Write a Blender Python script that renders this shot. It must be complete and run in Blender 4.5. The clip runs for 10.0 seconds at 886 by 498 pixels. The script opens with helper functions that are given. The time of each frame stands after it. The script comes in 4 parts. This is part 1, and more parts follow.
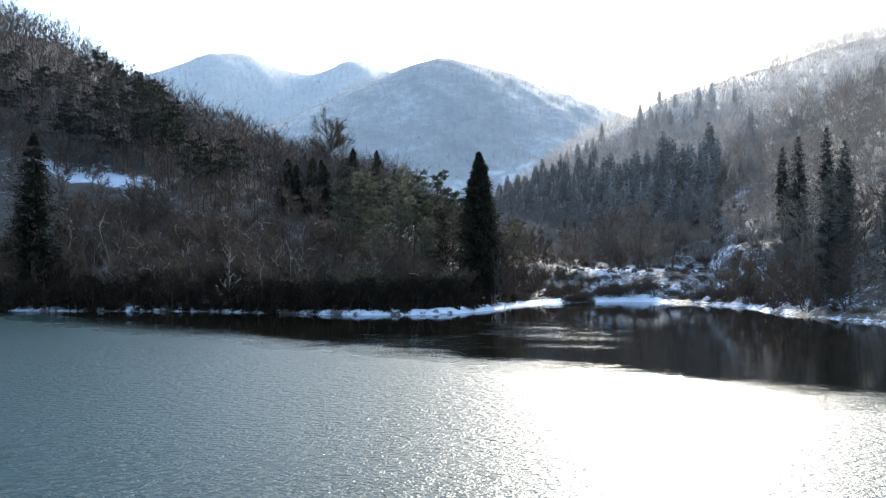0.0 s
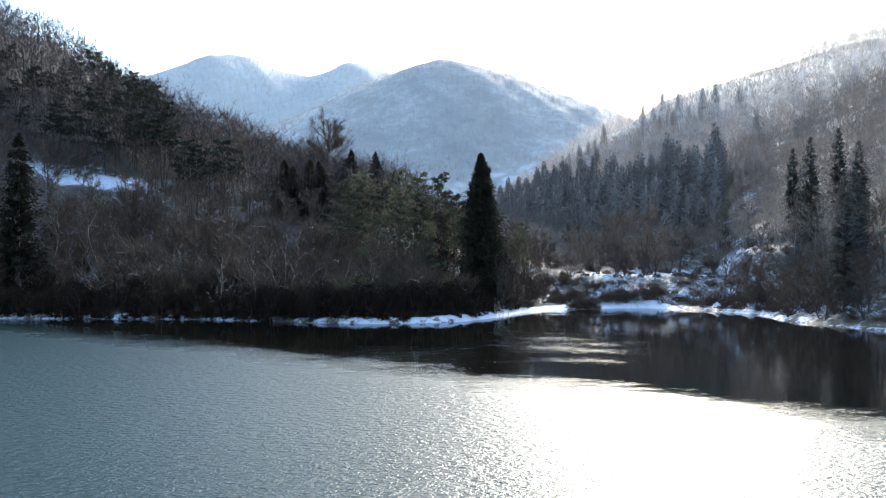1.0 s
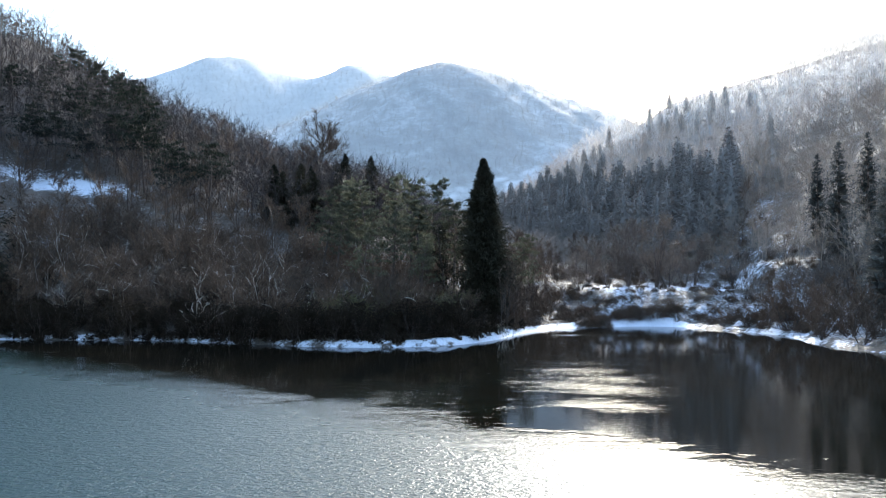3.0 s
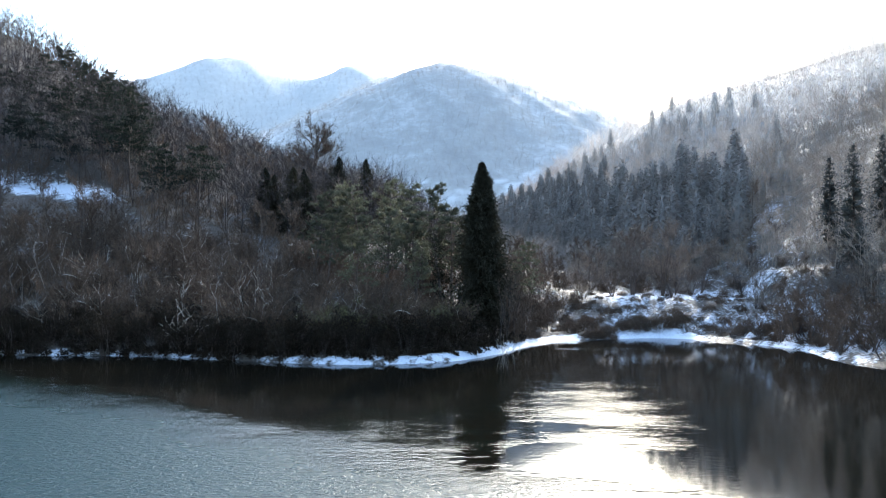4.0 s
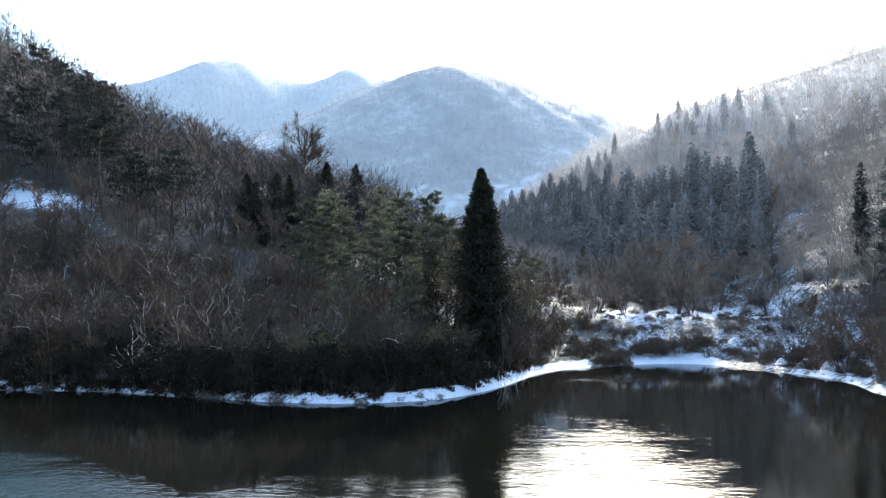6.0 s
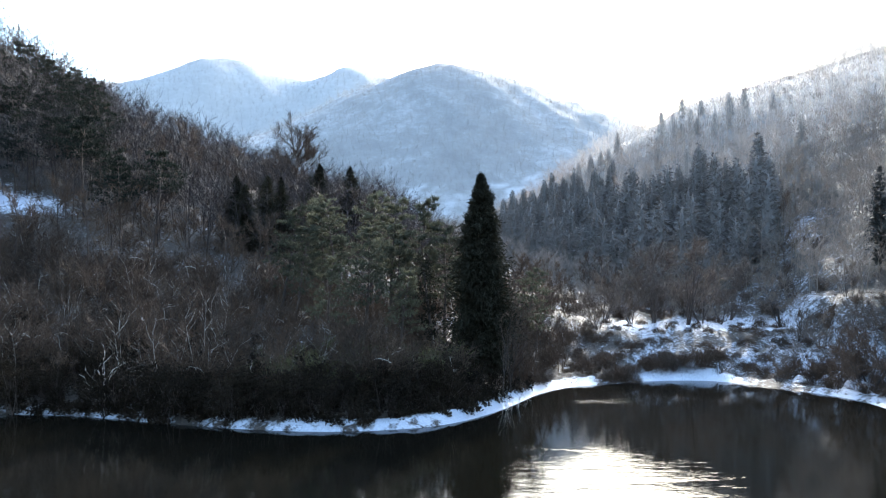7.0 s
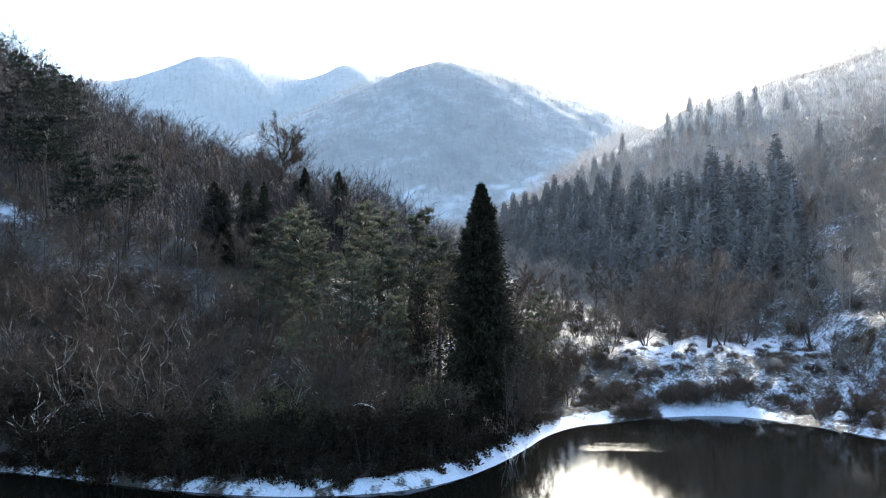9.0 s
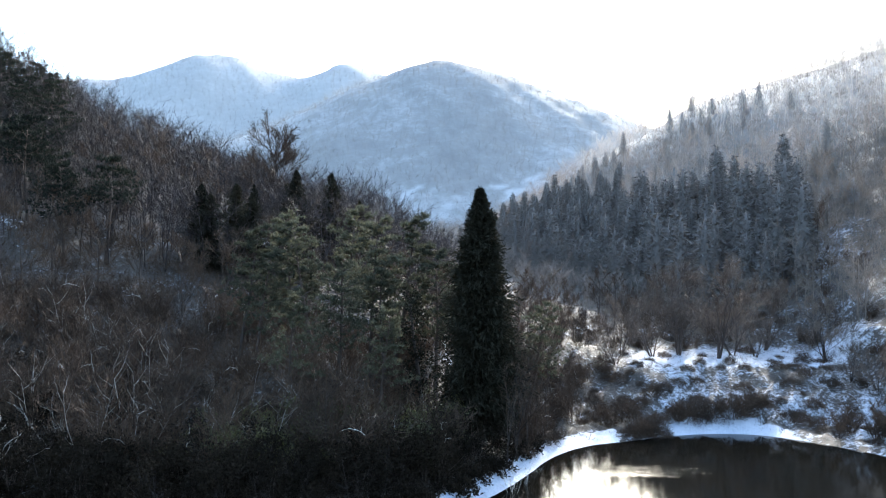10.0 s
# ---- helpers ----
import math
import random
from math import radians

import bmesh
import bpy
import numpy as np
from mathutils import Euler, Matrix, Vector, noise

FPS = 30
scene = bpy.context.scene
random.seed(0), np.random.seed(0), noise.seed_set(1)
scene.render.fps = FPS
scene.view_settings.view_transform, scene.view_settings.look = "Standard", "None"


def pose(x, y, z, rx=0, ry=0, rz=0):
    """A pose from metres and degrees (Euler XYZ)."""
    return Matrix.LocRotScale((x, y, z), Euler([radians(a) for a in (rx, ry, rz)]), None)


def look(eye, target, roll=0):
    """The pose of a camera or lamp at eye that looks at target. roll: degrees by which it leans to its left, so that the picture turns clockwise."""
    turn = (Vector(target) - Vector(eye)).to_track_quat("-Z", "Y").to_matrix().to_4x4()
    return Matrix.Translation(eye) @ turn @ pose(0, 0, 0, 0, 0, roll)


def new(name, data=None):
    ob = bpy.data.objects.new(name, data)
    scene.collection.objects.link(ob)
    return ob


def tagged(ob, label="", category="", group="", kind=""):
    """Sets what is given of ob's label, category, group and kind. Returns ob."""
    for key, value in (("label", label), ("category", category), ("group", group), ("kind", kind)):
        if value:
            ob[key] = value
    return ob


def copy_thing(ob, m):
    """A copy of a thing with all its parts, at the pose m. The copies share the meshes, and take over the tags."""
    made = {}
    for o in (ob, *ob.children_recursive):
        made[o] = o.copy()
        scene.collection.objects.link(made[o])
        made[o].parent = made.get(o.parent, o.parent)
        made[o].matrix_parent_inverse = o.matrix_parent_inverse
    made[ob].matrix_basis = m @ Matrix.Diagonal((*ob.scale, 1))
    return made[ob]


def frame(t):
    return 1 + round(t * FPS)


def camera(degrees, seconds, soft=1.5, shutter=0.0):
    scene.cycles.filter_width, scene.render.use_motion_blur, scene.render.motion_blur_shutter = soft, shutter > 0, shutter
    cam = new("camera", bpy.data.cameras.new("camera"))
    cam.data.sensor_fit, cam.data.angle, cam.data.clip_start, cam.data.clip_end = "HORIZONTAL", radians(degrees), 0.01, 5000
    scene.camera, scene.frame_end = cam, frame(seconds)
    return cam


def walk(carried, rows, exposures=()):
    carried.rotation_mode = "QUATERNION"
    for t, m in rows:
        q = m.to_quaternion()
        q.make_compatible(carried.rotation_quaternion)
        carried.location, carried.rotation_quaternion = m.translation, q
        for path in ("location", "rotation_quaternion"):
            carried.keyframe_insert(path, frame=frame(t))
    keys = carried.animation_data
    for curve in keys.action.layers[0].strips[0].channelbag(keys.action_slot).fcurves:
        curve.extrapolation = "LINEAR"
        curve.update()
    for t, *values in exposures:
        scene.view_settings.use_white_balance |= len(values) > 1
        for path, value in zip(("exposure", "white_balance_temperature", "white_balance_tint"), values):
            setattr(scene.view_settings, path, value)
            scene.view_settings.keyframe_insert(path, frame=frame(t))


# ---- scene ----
cam = camera(60.0, 10.0, soft=1.1)
PATH = [
    (0, (1.56, -0.264, 7.354), (1.533, 1.736, 7.368), 0.1),
    (0.5, (1.436, 1.688, 7.541), (1.41, 3.688, 7.559), 0.2),
    (1, (1.397, 3.661, 7.79), (1.37, 5.661, 7.809), 0.1),
    (1.5, (1.408, 5.756, 8.084), (1.38, 7.756, 8.104), 0.2),
    (2, (1.476, 7.886, 8.387), (1.445, 9.886, 8.41), 0.2),
    (2.5, (1.491, 10.12, 8.697), (1.461, 12.119, 8.723), 0.3),
    (4, (1.931, 17.346, 10.122), (1.901, 19.346, 10.153), 0.3),
    (4.5, (2.088, 19.811, 10.466), (2.057, 21.811, 10.499), 0.3),
    (5, (2.15, 22.413, 10.849), (2.119, 24.412, 10.885), 0.3),
    (5.5, (2.254, 24.999, 11.253), (2.224, 26.998, 11.291), 0.4),
    (5.7, (2.299, 26.039, 11.356), (2.269, 28.038, 11.399), 0.3),
    (7, (2.617, 32.844, 13.035), (2.586, 34.843, 13.071), 0.4),
    (7.5, (2.685, 35.305, 13.558), (2.654, 37.305, 13.594), 0.4),
    (8, (2.797, 37.813, 14.116), (2.767, 39.812, 14.152), 0.4),
    (8.5, (2.842, 40.166, 14.642), (2.812, 42.165, 14.678), 0.5),
    (9, (2.906, 42.561, 15.147), (2.876, 44.56, 15.18), 0.5),
    (9.5, (2.967, 44.789, 15.625), (2.938, 46.789, 15.655), 0.5),
    (10, (3.035, 46.997, 16.028), (3.008, 48.997, 16.059), 0.5),
]
walk(cam, [(t, look(eye, target, roll)) for t, eye, target, roll in PATH], [(0, 1.93, 6900, 9), (2, 1.96, 6900, 9), (2.7, 2.05, 6900, 9), (4, 2.28, 6900, 9), (5.5, 2.22, 6900, 9), (7.5, 2.16, 6900, 9), (9.5, 2.08, 6900, 9), (10, 2.08, 6900, 9)])

# ---- world, sun ----
SUN_AZ, SUN_EL = 16.8, 26.0
world = bpy.data.worlds.new("winter_sky")
scene.world = world
world.use_nodes = True
wn = world.node_tree.nodes
wn.clear()
sky = wn.new("ShaderNodeTexSky")
sky.sky_type = "NISHITA"
sky.sun_disc = False
sky.sun_elevation, sky.sun_rotation = radians(SUN_EL), radians(SUN_AZ)
sky.air_density, sky.dust_density, sky.ozone_density = 1.2, 1.5, 2.5
wbg = wn.new("ShaderNodeBackground")
wbg.inputs["Strength"].default_value = 0.162
wout = wn.new("ShaderNodeOutputWorld")
cool = wn.new("ShaderNodeMix")
cool.data_type, cool.blend_type = "RGBA", "MULTIPLY"
cool.inputs[0].default_value = 1.0
cool.inputs[7].default_value = (0.925, 1.0, 1.05, 1)
world.node_tree.links.new(sky.outputs[0], cool.inputs[6])
world.node_tree.links.new(cool.outputs[2], wbg.inputs[0])
world.node_tree.links.new(wbg.outputs[0], wout.inputs[0])
sun_lamp = bpy.data.lights.new("sun", "SUN")
sun_lamp.energy, sun_lamp.angle, sun_lamp.color = 1.95, radians(0.6), (1.0, 0.99, 0.975)
sun = new("sun", sun_lamp)
sun_way = Vector((math.sin(radians(SUN_AZ)) * math.cos(radians(SUN_EL)), math.cos(radians(SUN_AZ)) * math.cos(radians(SUN_EL)), math.sin(radians(SUN_EL))))
sun.matrix_world = look(Vector((0, 0, 300)) + sun_way * 100, (0, 0, 300))


# ---- materials ----
def material(name):
    m = bpy.data.materials.new(name)
    m.use_nodes = True
    t = m.node_tree
    t.nodes.clear()
    out = t.nodes.new("ShaderNodeOutputMaterial")
    b = t.nodes.new("ShaderNodeBsdfPrincipled")
    t.links.new(b.outputs[0], out.inputs[0])
    return m, t, b


def node(t, kind, **values):
    n = t.nodes.new("ShaderNode" + kind)
    for key, value in values.items():
        n.inputs[key.replace("_", " ")].default_value = value
    return n


def place(t):
    """World position as a texture vector."""
    return t.nodes.new("ShaderNodeNewGeometry").outputs["Position"]


def ramp(t, fac, stops):
    n = t.nodes.new("ShaderNodeValToRGB")
    el = n.color_ramp.elements
    while len(el) < len(stops):
        el.new(0.5)
    for e, (p, c) in zip(el, stops):
        e.position, e.color = p, (*c, 1)
    t.links.new(fac, n.inputs[0])
    return n.outputs[0]


def maths(t, op, a, b=None, clamp=False):
    n = t.nodes.new("ShaderNodeMath")
    n.operation, n.use_clamp = op, clamp
    for i, v in enumerate((a, b)):
        if v is None:
            continue
        if isinstance(v, (int, float)):
            n.inputs[i].default_value = v
        else:
            t.links.new(v, n.inputs[i])
    return n.outputs[0]


def mix(t, fac, a, b, blend="MIX"):
    n = t.nodes.new("ShaderNodeMix")
    n.data_type, n.blend_type = "RGBA", blend
    for i, v in ((0, fac), (6, a), (7, b)):
        if isinstance(v, (int, float)):
            n.inputs[i].default_value = v
        elif isinstance(v, tuple):
            n.inputs[i].default_value = (*v, 1)
        else:
            t.links.new(v, n.inputs[i])
    return n.outputs[2]


def bump(t, b, height, strength, distance):
    n = node(t, "Bump", Strength=strength, Distance=distance)
    t.links.new(height, n.inputs["Height"])
    t.links.new(n.outputs[0], b.inputs["Normal"])


def plant_material(name, dark, light, rough, scale, spec=0.4, glow=0.0):
    """Bark, twigs, needles or leaves: grain, and a shade of its own for each plant. glow: the share of light that shines through."""
    m, t, b = material(name)
    grain = node(t, "TexNoise", Scale=scale, Detail=3.0)
    t.links.new(place(t), grain.inputs["Vector"])
    info = t.nodes.new("ShaderNodeObjectInfo")
    isle = t.nodes.new("ShaderNodeNewGeometry").outputs["Random Per Island"]
    f = maths(t, "ADD", maths(t, "MULTIPLY", grain.outputs[0], 0.7), maths(t, "MULTIPLY", isle, 0.3))
    c = ramp(t, f, [(0.25, dark), (0.75, light)])
    v = ramp(t, info.outputs["Random"], [(0.0, (0.68, 0.67, 0.66)), (1.0, (1.3, 1.2, 1.11))])
    c = mix(t, 1.0, c, v, "MULTIPLY")
    t.links.new(c, b.inputs["Base Color"])
    b.inputs["Roughness"].default_value = rough
    b.inputs["Specular IOR Level"].default_value = spec
    if glow:
        thin = t.nodes.new("ShaderNodeBsdfTranslucent")
        t.links.new(c, thin.inputs[0])
        both = t.nodes.new("ShaderNodeMixShader")
        both.inputs[0].default_value = glow
        t.links.new(b.outputs[0], both.inputs[1])
        t.links.new(thin.outputs[0], both.inputs[2])
        t.links.new(both.outputs[0], t.nodes["Material Output"].inputs[0])
    return m


M_BARK = plant_material("bark", (0.04, 0.03, 0.025), (0.11, 0.083, 0.069), 0.7, 6.0)
M_TWIG = plant_material("twigs", (0.055, 0.037, 0.028), (0.158, 0.11, 0.078), 0.7, 2.0, 0.15)
M_SLOPE_TWIG = plant_material("slope_twigs", (0.026, 0.0215, 0.0215), (0.068, 0.055, 0.053), 0.65, 1.0, 0.2)
# pale bark; its brightness stands in for sunlight along the rims of limbs
M_PALE = plant_material("rim_lit_pale_bark", (0.45, 0.42, 0.38), (0.85, 0.81, 0.75), 0.4, 1.5)
M_DARK_NEEDLE = plant_material("cedar_needles", (0.018, 0.0182, 0.0135), (0.055, 0.053, 0.038), 0.85, 1.5, 0.03, 0.1)
M_PINE_NEEDLE = plant_material("pine_needles", (0.05, 0.056, 0.04), (0.155, 0.162, 0.112), 0.65, 1.2, 0.15, 0.35)
# cedar needles made greyer and lighter in place of haze
M_HAZE_CEDAR_NEEDLE = plant_material("haze_greyed_cedar_needles", (0.04, 0.043, 0.042), (0.1, 0.106, 0.102), 0.8, 0.6, 0.05, 0.12)
M_OLD_PINE = plant_material("old_pine_needles", (0.014, 0.019, 0.015), (0.04, 0.048, 0.036), 0.7, 0.8, 0.15, 0.25)
M_LEAF = plant_material("evergreen_leaves", (0.0145, 0.0108, 0.0074), (0.037, 0.0278, 0.019), 0.8, 1.0, 0.05, 0.06)
M_BAMBOO = plant_material("yellow_green_leaves", (0.05, 0.053, 0.02), (0.17, 0.16, 0.06), 0.32, 1.0, 0.5, 0.3)
M_DRY = plant_material("dry_brush", (0.042, 0.0275, 0.0195), (0.135, 0.089, 0.06), 0.75, 2.0, 0.3)
M_FAN_TWIG = plant_material("brown_twigs", (0.1, 0.08, 0.066), (0.225, 0.18, 0.15), 0.7, 1.0, 0.2, 0.15)
# hill woods: haze is put into these colours, paler farther off and higher up
M_NEAR_HILL = plant_material("haze_greyed_brown_twigs", (0.21, 0.182, 0.16), (0.28, 0.245, 0.216), 0.85, 0.3, 0.0, 0.15)
M_HAZE_NEEDLE_LOW = plant_material("haze_paled_needles", (0.225, 0.213, 0.204), (0.258, 0.246, 0.236), 0.9, 0.12, 0.0, 0.0)
M_HAZE_NEEDLE_HIGH = plant_material("haze_whitened_needles", (0.56, 0.554, 0.545), (0.62, 0.614, 0.605), 0.9, 0.05, 0.0, 0.25)
M_HAZE_NEEDLE_MID = plant_material("haze_greyed_needles", (0.44, 0.422, 0.405), (0.5, 0.48, 0.462), 0.9, 0.06, 0.0, 0.2)
M_HAZE_TWIG_LOW = plant_material("haze_paled_twigs", (0.385, 0.335, 0.3), (0.465, 0.41, 0.37), 0.9, 0.06, 0.0, 0.1)
M_HAZE_TWIG_HIGH = plant_material("haze_whitened_twigs", (0.56, 0.53, 0.5), (0.62, 0.59, 0.56), 0.9, 0.04, 0.0, 0.2)
# far woods, their colour paled to stand in for haze
M_FAR_WOOD = plant_material("haze_paled_wood", (0.44, 0.415, 0.387), (0.49, 0.463, 0.433), 0.9, 0.03, 0.0, 0.3)


def ground_material():
    m, t, b = material("snowy_ground")
    p = place(t)
    big = node(t, "TexNoise", Scale=0.09, Detail=6.0, Roughness=0.62)
    mid = node(t, "TexNoise", Scale=0.7, Detail=5.0, Roughness=0.65)
    fine = node(t, "TexNoise", Scale=6.0, Detail=4.0)
    tuft = node(t, "TexNoise", Scale=3.2, Detail=6.0, Roughness=0.75)
    for n in (big, mid, fine, tuft):
        t.links.new(p, n.inputs["Vector"])
    cover = t.nodes.new("ShaderNodeAttribute")
    cover.attribute_name = "snow_cover"
    f = maths(t, "ADD", maths(t, "MULTIPLY", big.outputs[0], 0.25), maths(t, "MULTIPLY", mid.outputs[0], 0.3))
    f = maths(t, "ADD", f, maths(t, "MULTIPLY", tuft.outputs[0], 0.45))
    f = maths(t, "ADD", f, maths(t, "SUBTRACT", cover.outputs["Fac"], 0.5))
    f = maths(t, "MULTIPLY", maths(t, "SUBTRACT", f, 0.46), 11.0, True)
    litter = ramp(t, maths(t, "ADD", maths(t, "MULTIPLY", fine.outputs[0], 0.5), maths(t, "MULTIPLY", tuft.outputs[0], 0.5)), [(0.38, (0.022, 0.017, 0.013)), (0.62, (0.115, 0.088, 0.064))])
    # grey mixed into the litter's colour to imitate haze on the hill
    haze_mix = t.nodes.new("ShaderNodeAttribute")
    haze_mix.attribute_name = "haze_tone"
    litter = mix(t, haze_mix.outputs["Fac"], litter, ramp(t, fine.outputs[0], [(0.3, (0.28, 0.262, 0.245)), (0.7, (0.38, 0.358, 0.335))]))
    snow = ramp(t, fine.outputs[0], [(0.3, (0.58, 0.605, 0.66)), (0.7, (0.76, 0.785, 0.83))])
    t.links.new(mix(t, f, litter, snow), b.inputs["Base Color"])
    b.inputs["Roughness"].default_value = 0.7
    h = maths(t, "ADD", mid.outputs[0], maths(t, "MULTIPLY", fine.outputs[0], 0.3))
    h = maths(t, "ADD", h, maths(t, "MULTIPLY", tuft.outputs[0], 0.6))
    bump(t, b, h, 0.8, 0.35)
    return m


def mountain_material(name, low, mid, high):
    m, t, b = material(name)
    p = place(t)
    big = node(t, "TexNoise", Scale=0.012, Detail=8.0, Roughness=0.65)
    fine = node(t, "TexNoise", Scale=0.12, Detail=5.0, Roughness=0.7)
    for n in (big, fine):
        t.links.new(p, n.inputs["Vector"])
    f = maths(t, "ADD", maths(t, "MULTIPLY", big.outputs[0], 0.6), maths(t, "MULTIPLY", fine.outputs[0], 0.4))
    fields = t.nodes.new("ShaderNodeAttribute")
    fields.attribute_name = "snow_cover"
    f = maths(t, "ADD", f, fields.outputs["Fac"])
    t.links.new(ramp(t, f, [(0.36, low), (0.5, mid), (0.66, high)]), b.inputs["Base Color"])
    b.inputs["Roughness"].default_value = 0.9
    bump(t, b, fine.outputs[0], 0.25, 2.5)
    return m


def water_material():
    m, t, b = material("lake_water")
    p = place(t)
    xyz = t.nodes.new("ShaderNodeSeparateXYZ")
    t.links.new(p, xyz.inputs[0])
    X, Y = xyz.outputs[0], xyz.outputs[1]
    def along_wind(sx, sy):
        n = t.nodes.new("ShaderNodeMapping")
        n.inputs["Scale"].default_value = (sx, sy, 1.0)
        n.inputs["Rotation"].default_value = (0, 0, radians(-17))
        t.links.new(p, n.inputs[0])
        return n.outputs[0]

    waves = node(t, "TexNoise", Scale=4.2, Detail=3.0, Roughness=0.55)
    ripple = node(t, "TexNoise", Scale=6.2, Detail=2.0, Roughness=0.6)
    gust = node(t, "TexNoise", Scale=0.22, Detail=5.0, Roughness=0.65)
    streak = node(t, "TexNoise", Scale=1.0, Detail=4.0, Roughness=0.7)
    for n, v in ((waves, along_wind(0.36, 0.8)), (ripple, along_wind(0.5, 0.85)), (gust, along_wind(0.5, 1.0)), (streak, along_wind(0.12, 0.9))):
        t.links.new(v, n.inputs["Vector"])
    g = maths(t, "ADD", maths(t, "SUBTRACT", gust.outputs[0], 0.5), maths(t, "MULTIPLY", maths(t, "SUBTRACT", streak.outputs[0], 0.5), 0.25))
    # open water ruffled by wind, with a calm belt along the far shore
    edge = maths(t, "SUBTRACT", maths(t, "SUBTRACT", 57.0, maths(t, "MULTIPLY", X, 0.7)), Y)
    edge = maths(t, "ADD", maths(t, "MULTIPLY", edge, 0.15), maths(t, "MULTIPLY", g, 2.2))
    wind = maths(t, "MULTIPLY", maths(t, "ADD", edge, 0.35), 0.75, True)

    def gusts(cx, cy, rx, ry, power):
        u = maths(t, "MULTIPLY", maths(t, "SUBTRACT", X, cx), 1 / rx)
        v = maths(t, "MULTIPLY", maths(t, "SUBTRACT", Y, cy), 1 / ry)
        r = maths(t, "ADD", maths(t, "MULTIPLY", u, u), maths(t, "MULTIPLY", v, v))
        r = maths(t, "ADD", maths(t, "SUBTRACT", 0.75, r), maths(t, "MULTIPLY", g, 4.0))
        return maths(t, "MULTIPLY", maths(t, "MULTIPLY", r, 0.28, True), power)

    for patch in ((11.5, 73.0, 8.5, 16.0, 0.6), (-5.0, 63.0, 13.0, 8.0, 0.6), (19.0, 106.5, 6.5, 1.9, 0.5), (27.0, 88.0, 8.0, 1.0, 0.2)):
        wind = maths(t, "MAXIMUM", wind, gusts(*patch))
    grain = node(t, "TexNoise", Scale=10.0, Detail=1.0)
    t.links.new(along_wind(0.9, 0.6), grain.inputs["Vector"])
    h = maths(t, "ADD", waves.outputs[0], maths(t, "MULTIPLY", ripple.outputs[0], 0.6))
    h = maths(t, "ADD", h, maths(t, "MULTIPLY", grain.outputs[0], 0.25))
    amp = maths(t, "ADD", maths(t, "MULTIPLY", wind, 0.97), 0.025)
    n = node(t, "Bump", Strength=1.0, Distance=0.11)
    t.links.new(maths(t, "MULTIPLY", h, amp), n.inputs["Height"])
    t.links.new(n.outputs[0], b.inputs["Normal"])
    # teal of the reflected sky is painted into the base colour where wind ruffles the water
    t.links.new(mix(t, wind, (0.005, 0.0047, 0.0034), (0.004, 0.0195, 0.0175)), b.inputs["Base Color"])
    t.links.new(maths(t, "ADD", maths(t, "MULTIPLY", wind, 0.27), 0.03), b.inputs["Roughness"])
    b.inputs["IOR"].default_value = 1.333
    return m


M_GROUND, M_WATER = ground_material(), water_material()
# haze is put into both colours, more into the farther ridge
M_MOUNTAIN = mountain_material("hazed_snowy_mountain", (0.31, 0.29, 0.266), (0.38, 0.357, 0.33), (0.58, 0.565, 0.545))
M_RIDGE = mountain_material("hazed_snowy_ridge", (0.45, 0.424, 0.393), (0.5, 0.473, 0.44), (0.6, 0.58, 0.555))


# ---- mesh building ----
class Shape:
    """Points and faces of one mesh to be."""

    def __init__(self):
        self.v, self.f = [], []

    def tube(self, pts, radii, n=4, tip=True):
        base = len(self.v)
        for i, p in enumerate(pts):
            d = (pts[min(i + 1, len(pts) - 1)] - pts[max(i - 1, 0)]).normalized()
            a = d.orthogonal().normalized()
            c = d.cross(a)
            if tip and i == len(pts) - 1:
                self.v.append(tuple(p))
                break
            for k in range(n):
                w = 2 * math.pi * k / n
                self.v.append(tuple(p + (a * math.cos(w) + c * math.sin(w)) * radii[i]))
        rings = len(pts) - 1 if tip else len(pts)
        for i in range(rings - 1):
            for k in range(n):
                q = base + i * n
                self.f.append((q + k, q + (k + 1) % n, q + n + (k + 1) % n, q + n + k))
        if tip:
            q = base + (rings - 1) * n
            for k in range(n):
                self.f.append((q + k, q + (k + 1) % n, base + rings * n))

    def blade(self, p, d, side, length, width):
        """A pointed leaf or a spray of needles, bent a little."""
        q = len(self.v)
        m = p + d * length * 0.45
        up = d.cross(side) * width * 0.25
        self.v += [tuple(p), tuple(m + side * width / 2 + up), tuple(p + d * length), tuple(m - side * width / 2 + up)]
        self.f += [(q, q + 1, q + 2), (q, q + 2, q + 3)]

    def needle(self, p, d, side, length, width):
        q = len(self.v)
        self.v += [tuple(p - side * width / 2), tuple(p + side * width / 2), tuple(p + d * length)]
        self.f.append((q, q + 1, q + 2))

    def mesh(self, name, mat, smooth=False):
        me = bpy.data.meshes.new(name)
        me.from_pydata(self.v, [], self.f)
        me.materials.append(mat)
        if smooth:
            me.polygons.foreach_set("use_smooth", [True] * len(me.polygons))
        me.update()
        return me


def part(name, shape, mat, parent, label="", smooth=False):
    ob = new(name, shape.mesh(name, mat, smooth))
    ob.parent = parent
    if label:
        tagged(ob, label)
    return ob


R = random.Random(7)


def rnd(a, b):
    return R.uniform(a, b)


def rvec():
    while True:
        v = Vector((rnd(-1, 1), rnd(-1, 1), rnd(-1, 1)))
        if 0.05 < v.length < 1:
            return v.normalized()


UP = Vector((0, 0, 1))


def wander(p, d, length, segs, bend, lift=0.0):
    """A crooked line."""
    pts = [p.copy()]
    for _ in range(segs):
        d = (d + rvec() * bend + UP * lift).normalized()
        pts.append(pts[-1] + d * length / segs)
    return pts


def along(pts, f):
    x = f * (len(pts) - 1)
    i = min(int(x), len(pts) - 2)
    return pts[i].lerp(pts[i + 1], x - i), (pts[i + 1] - pts[i]).normalized()


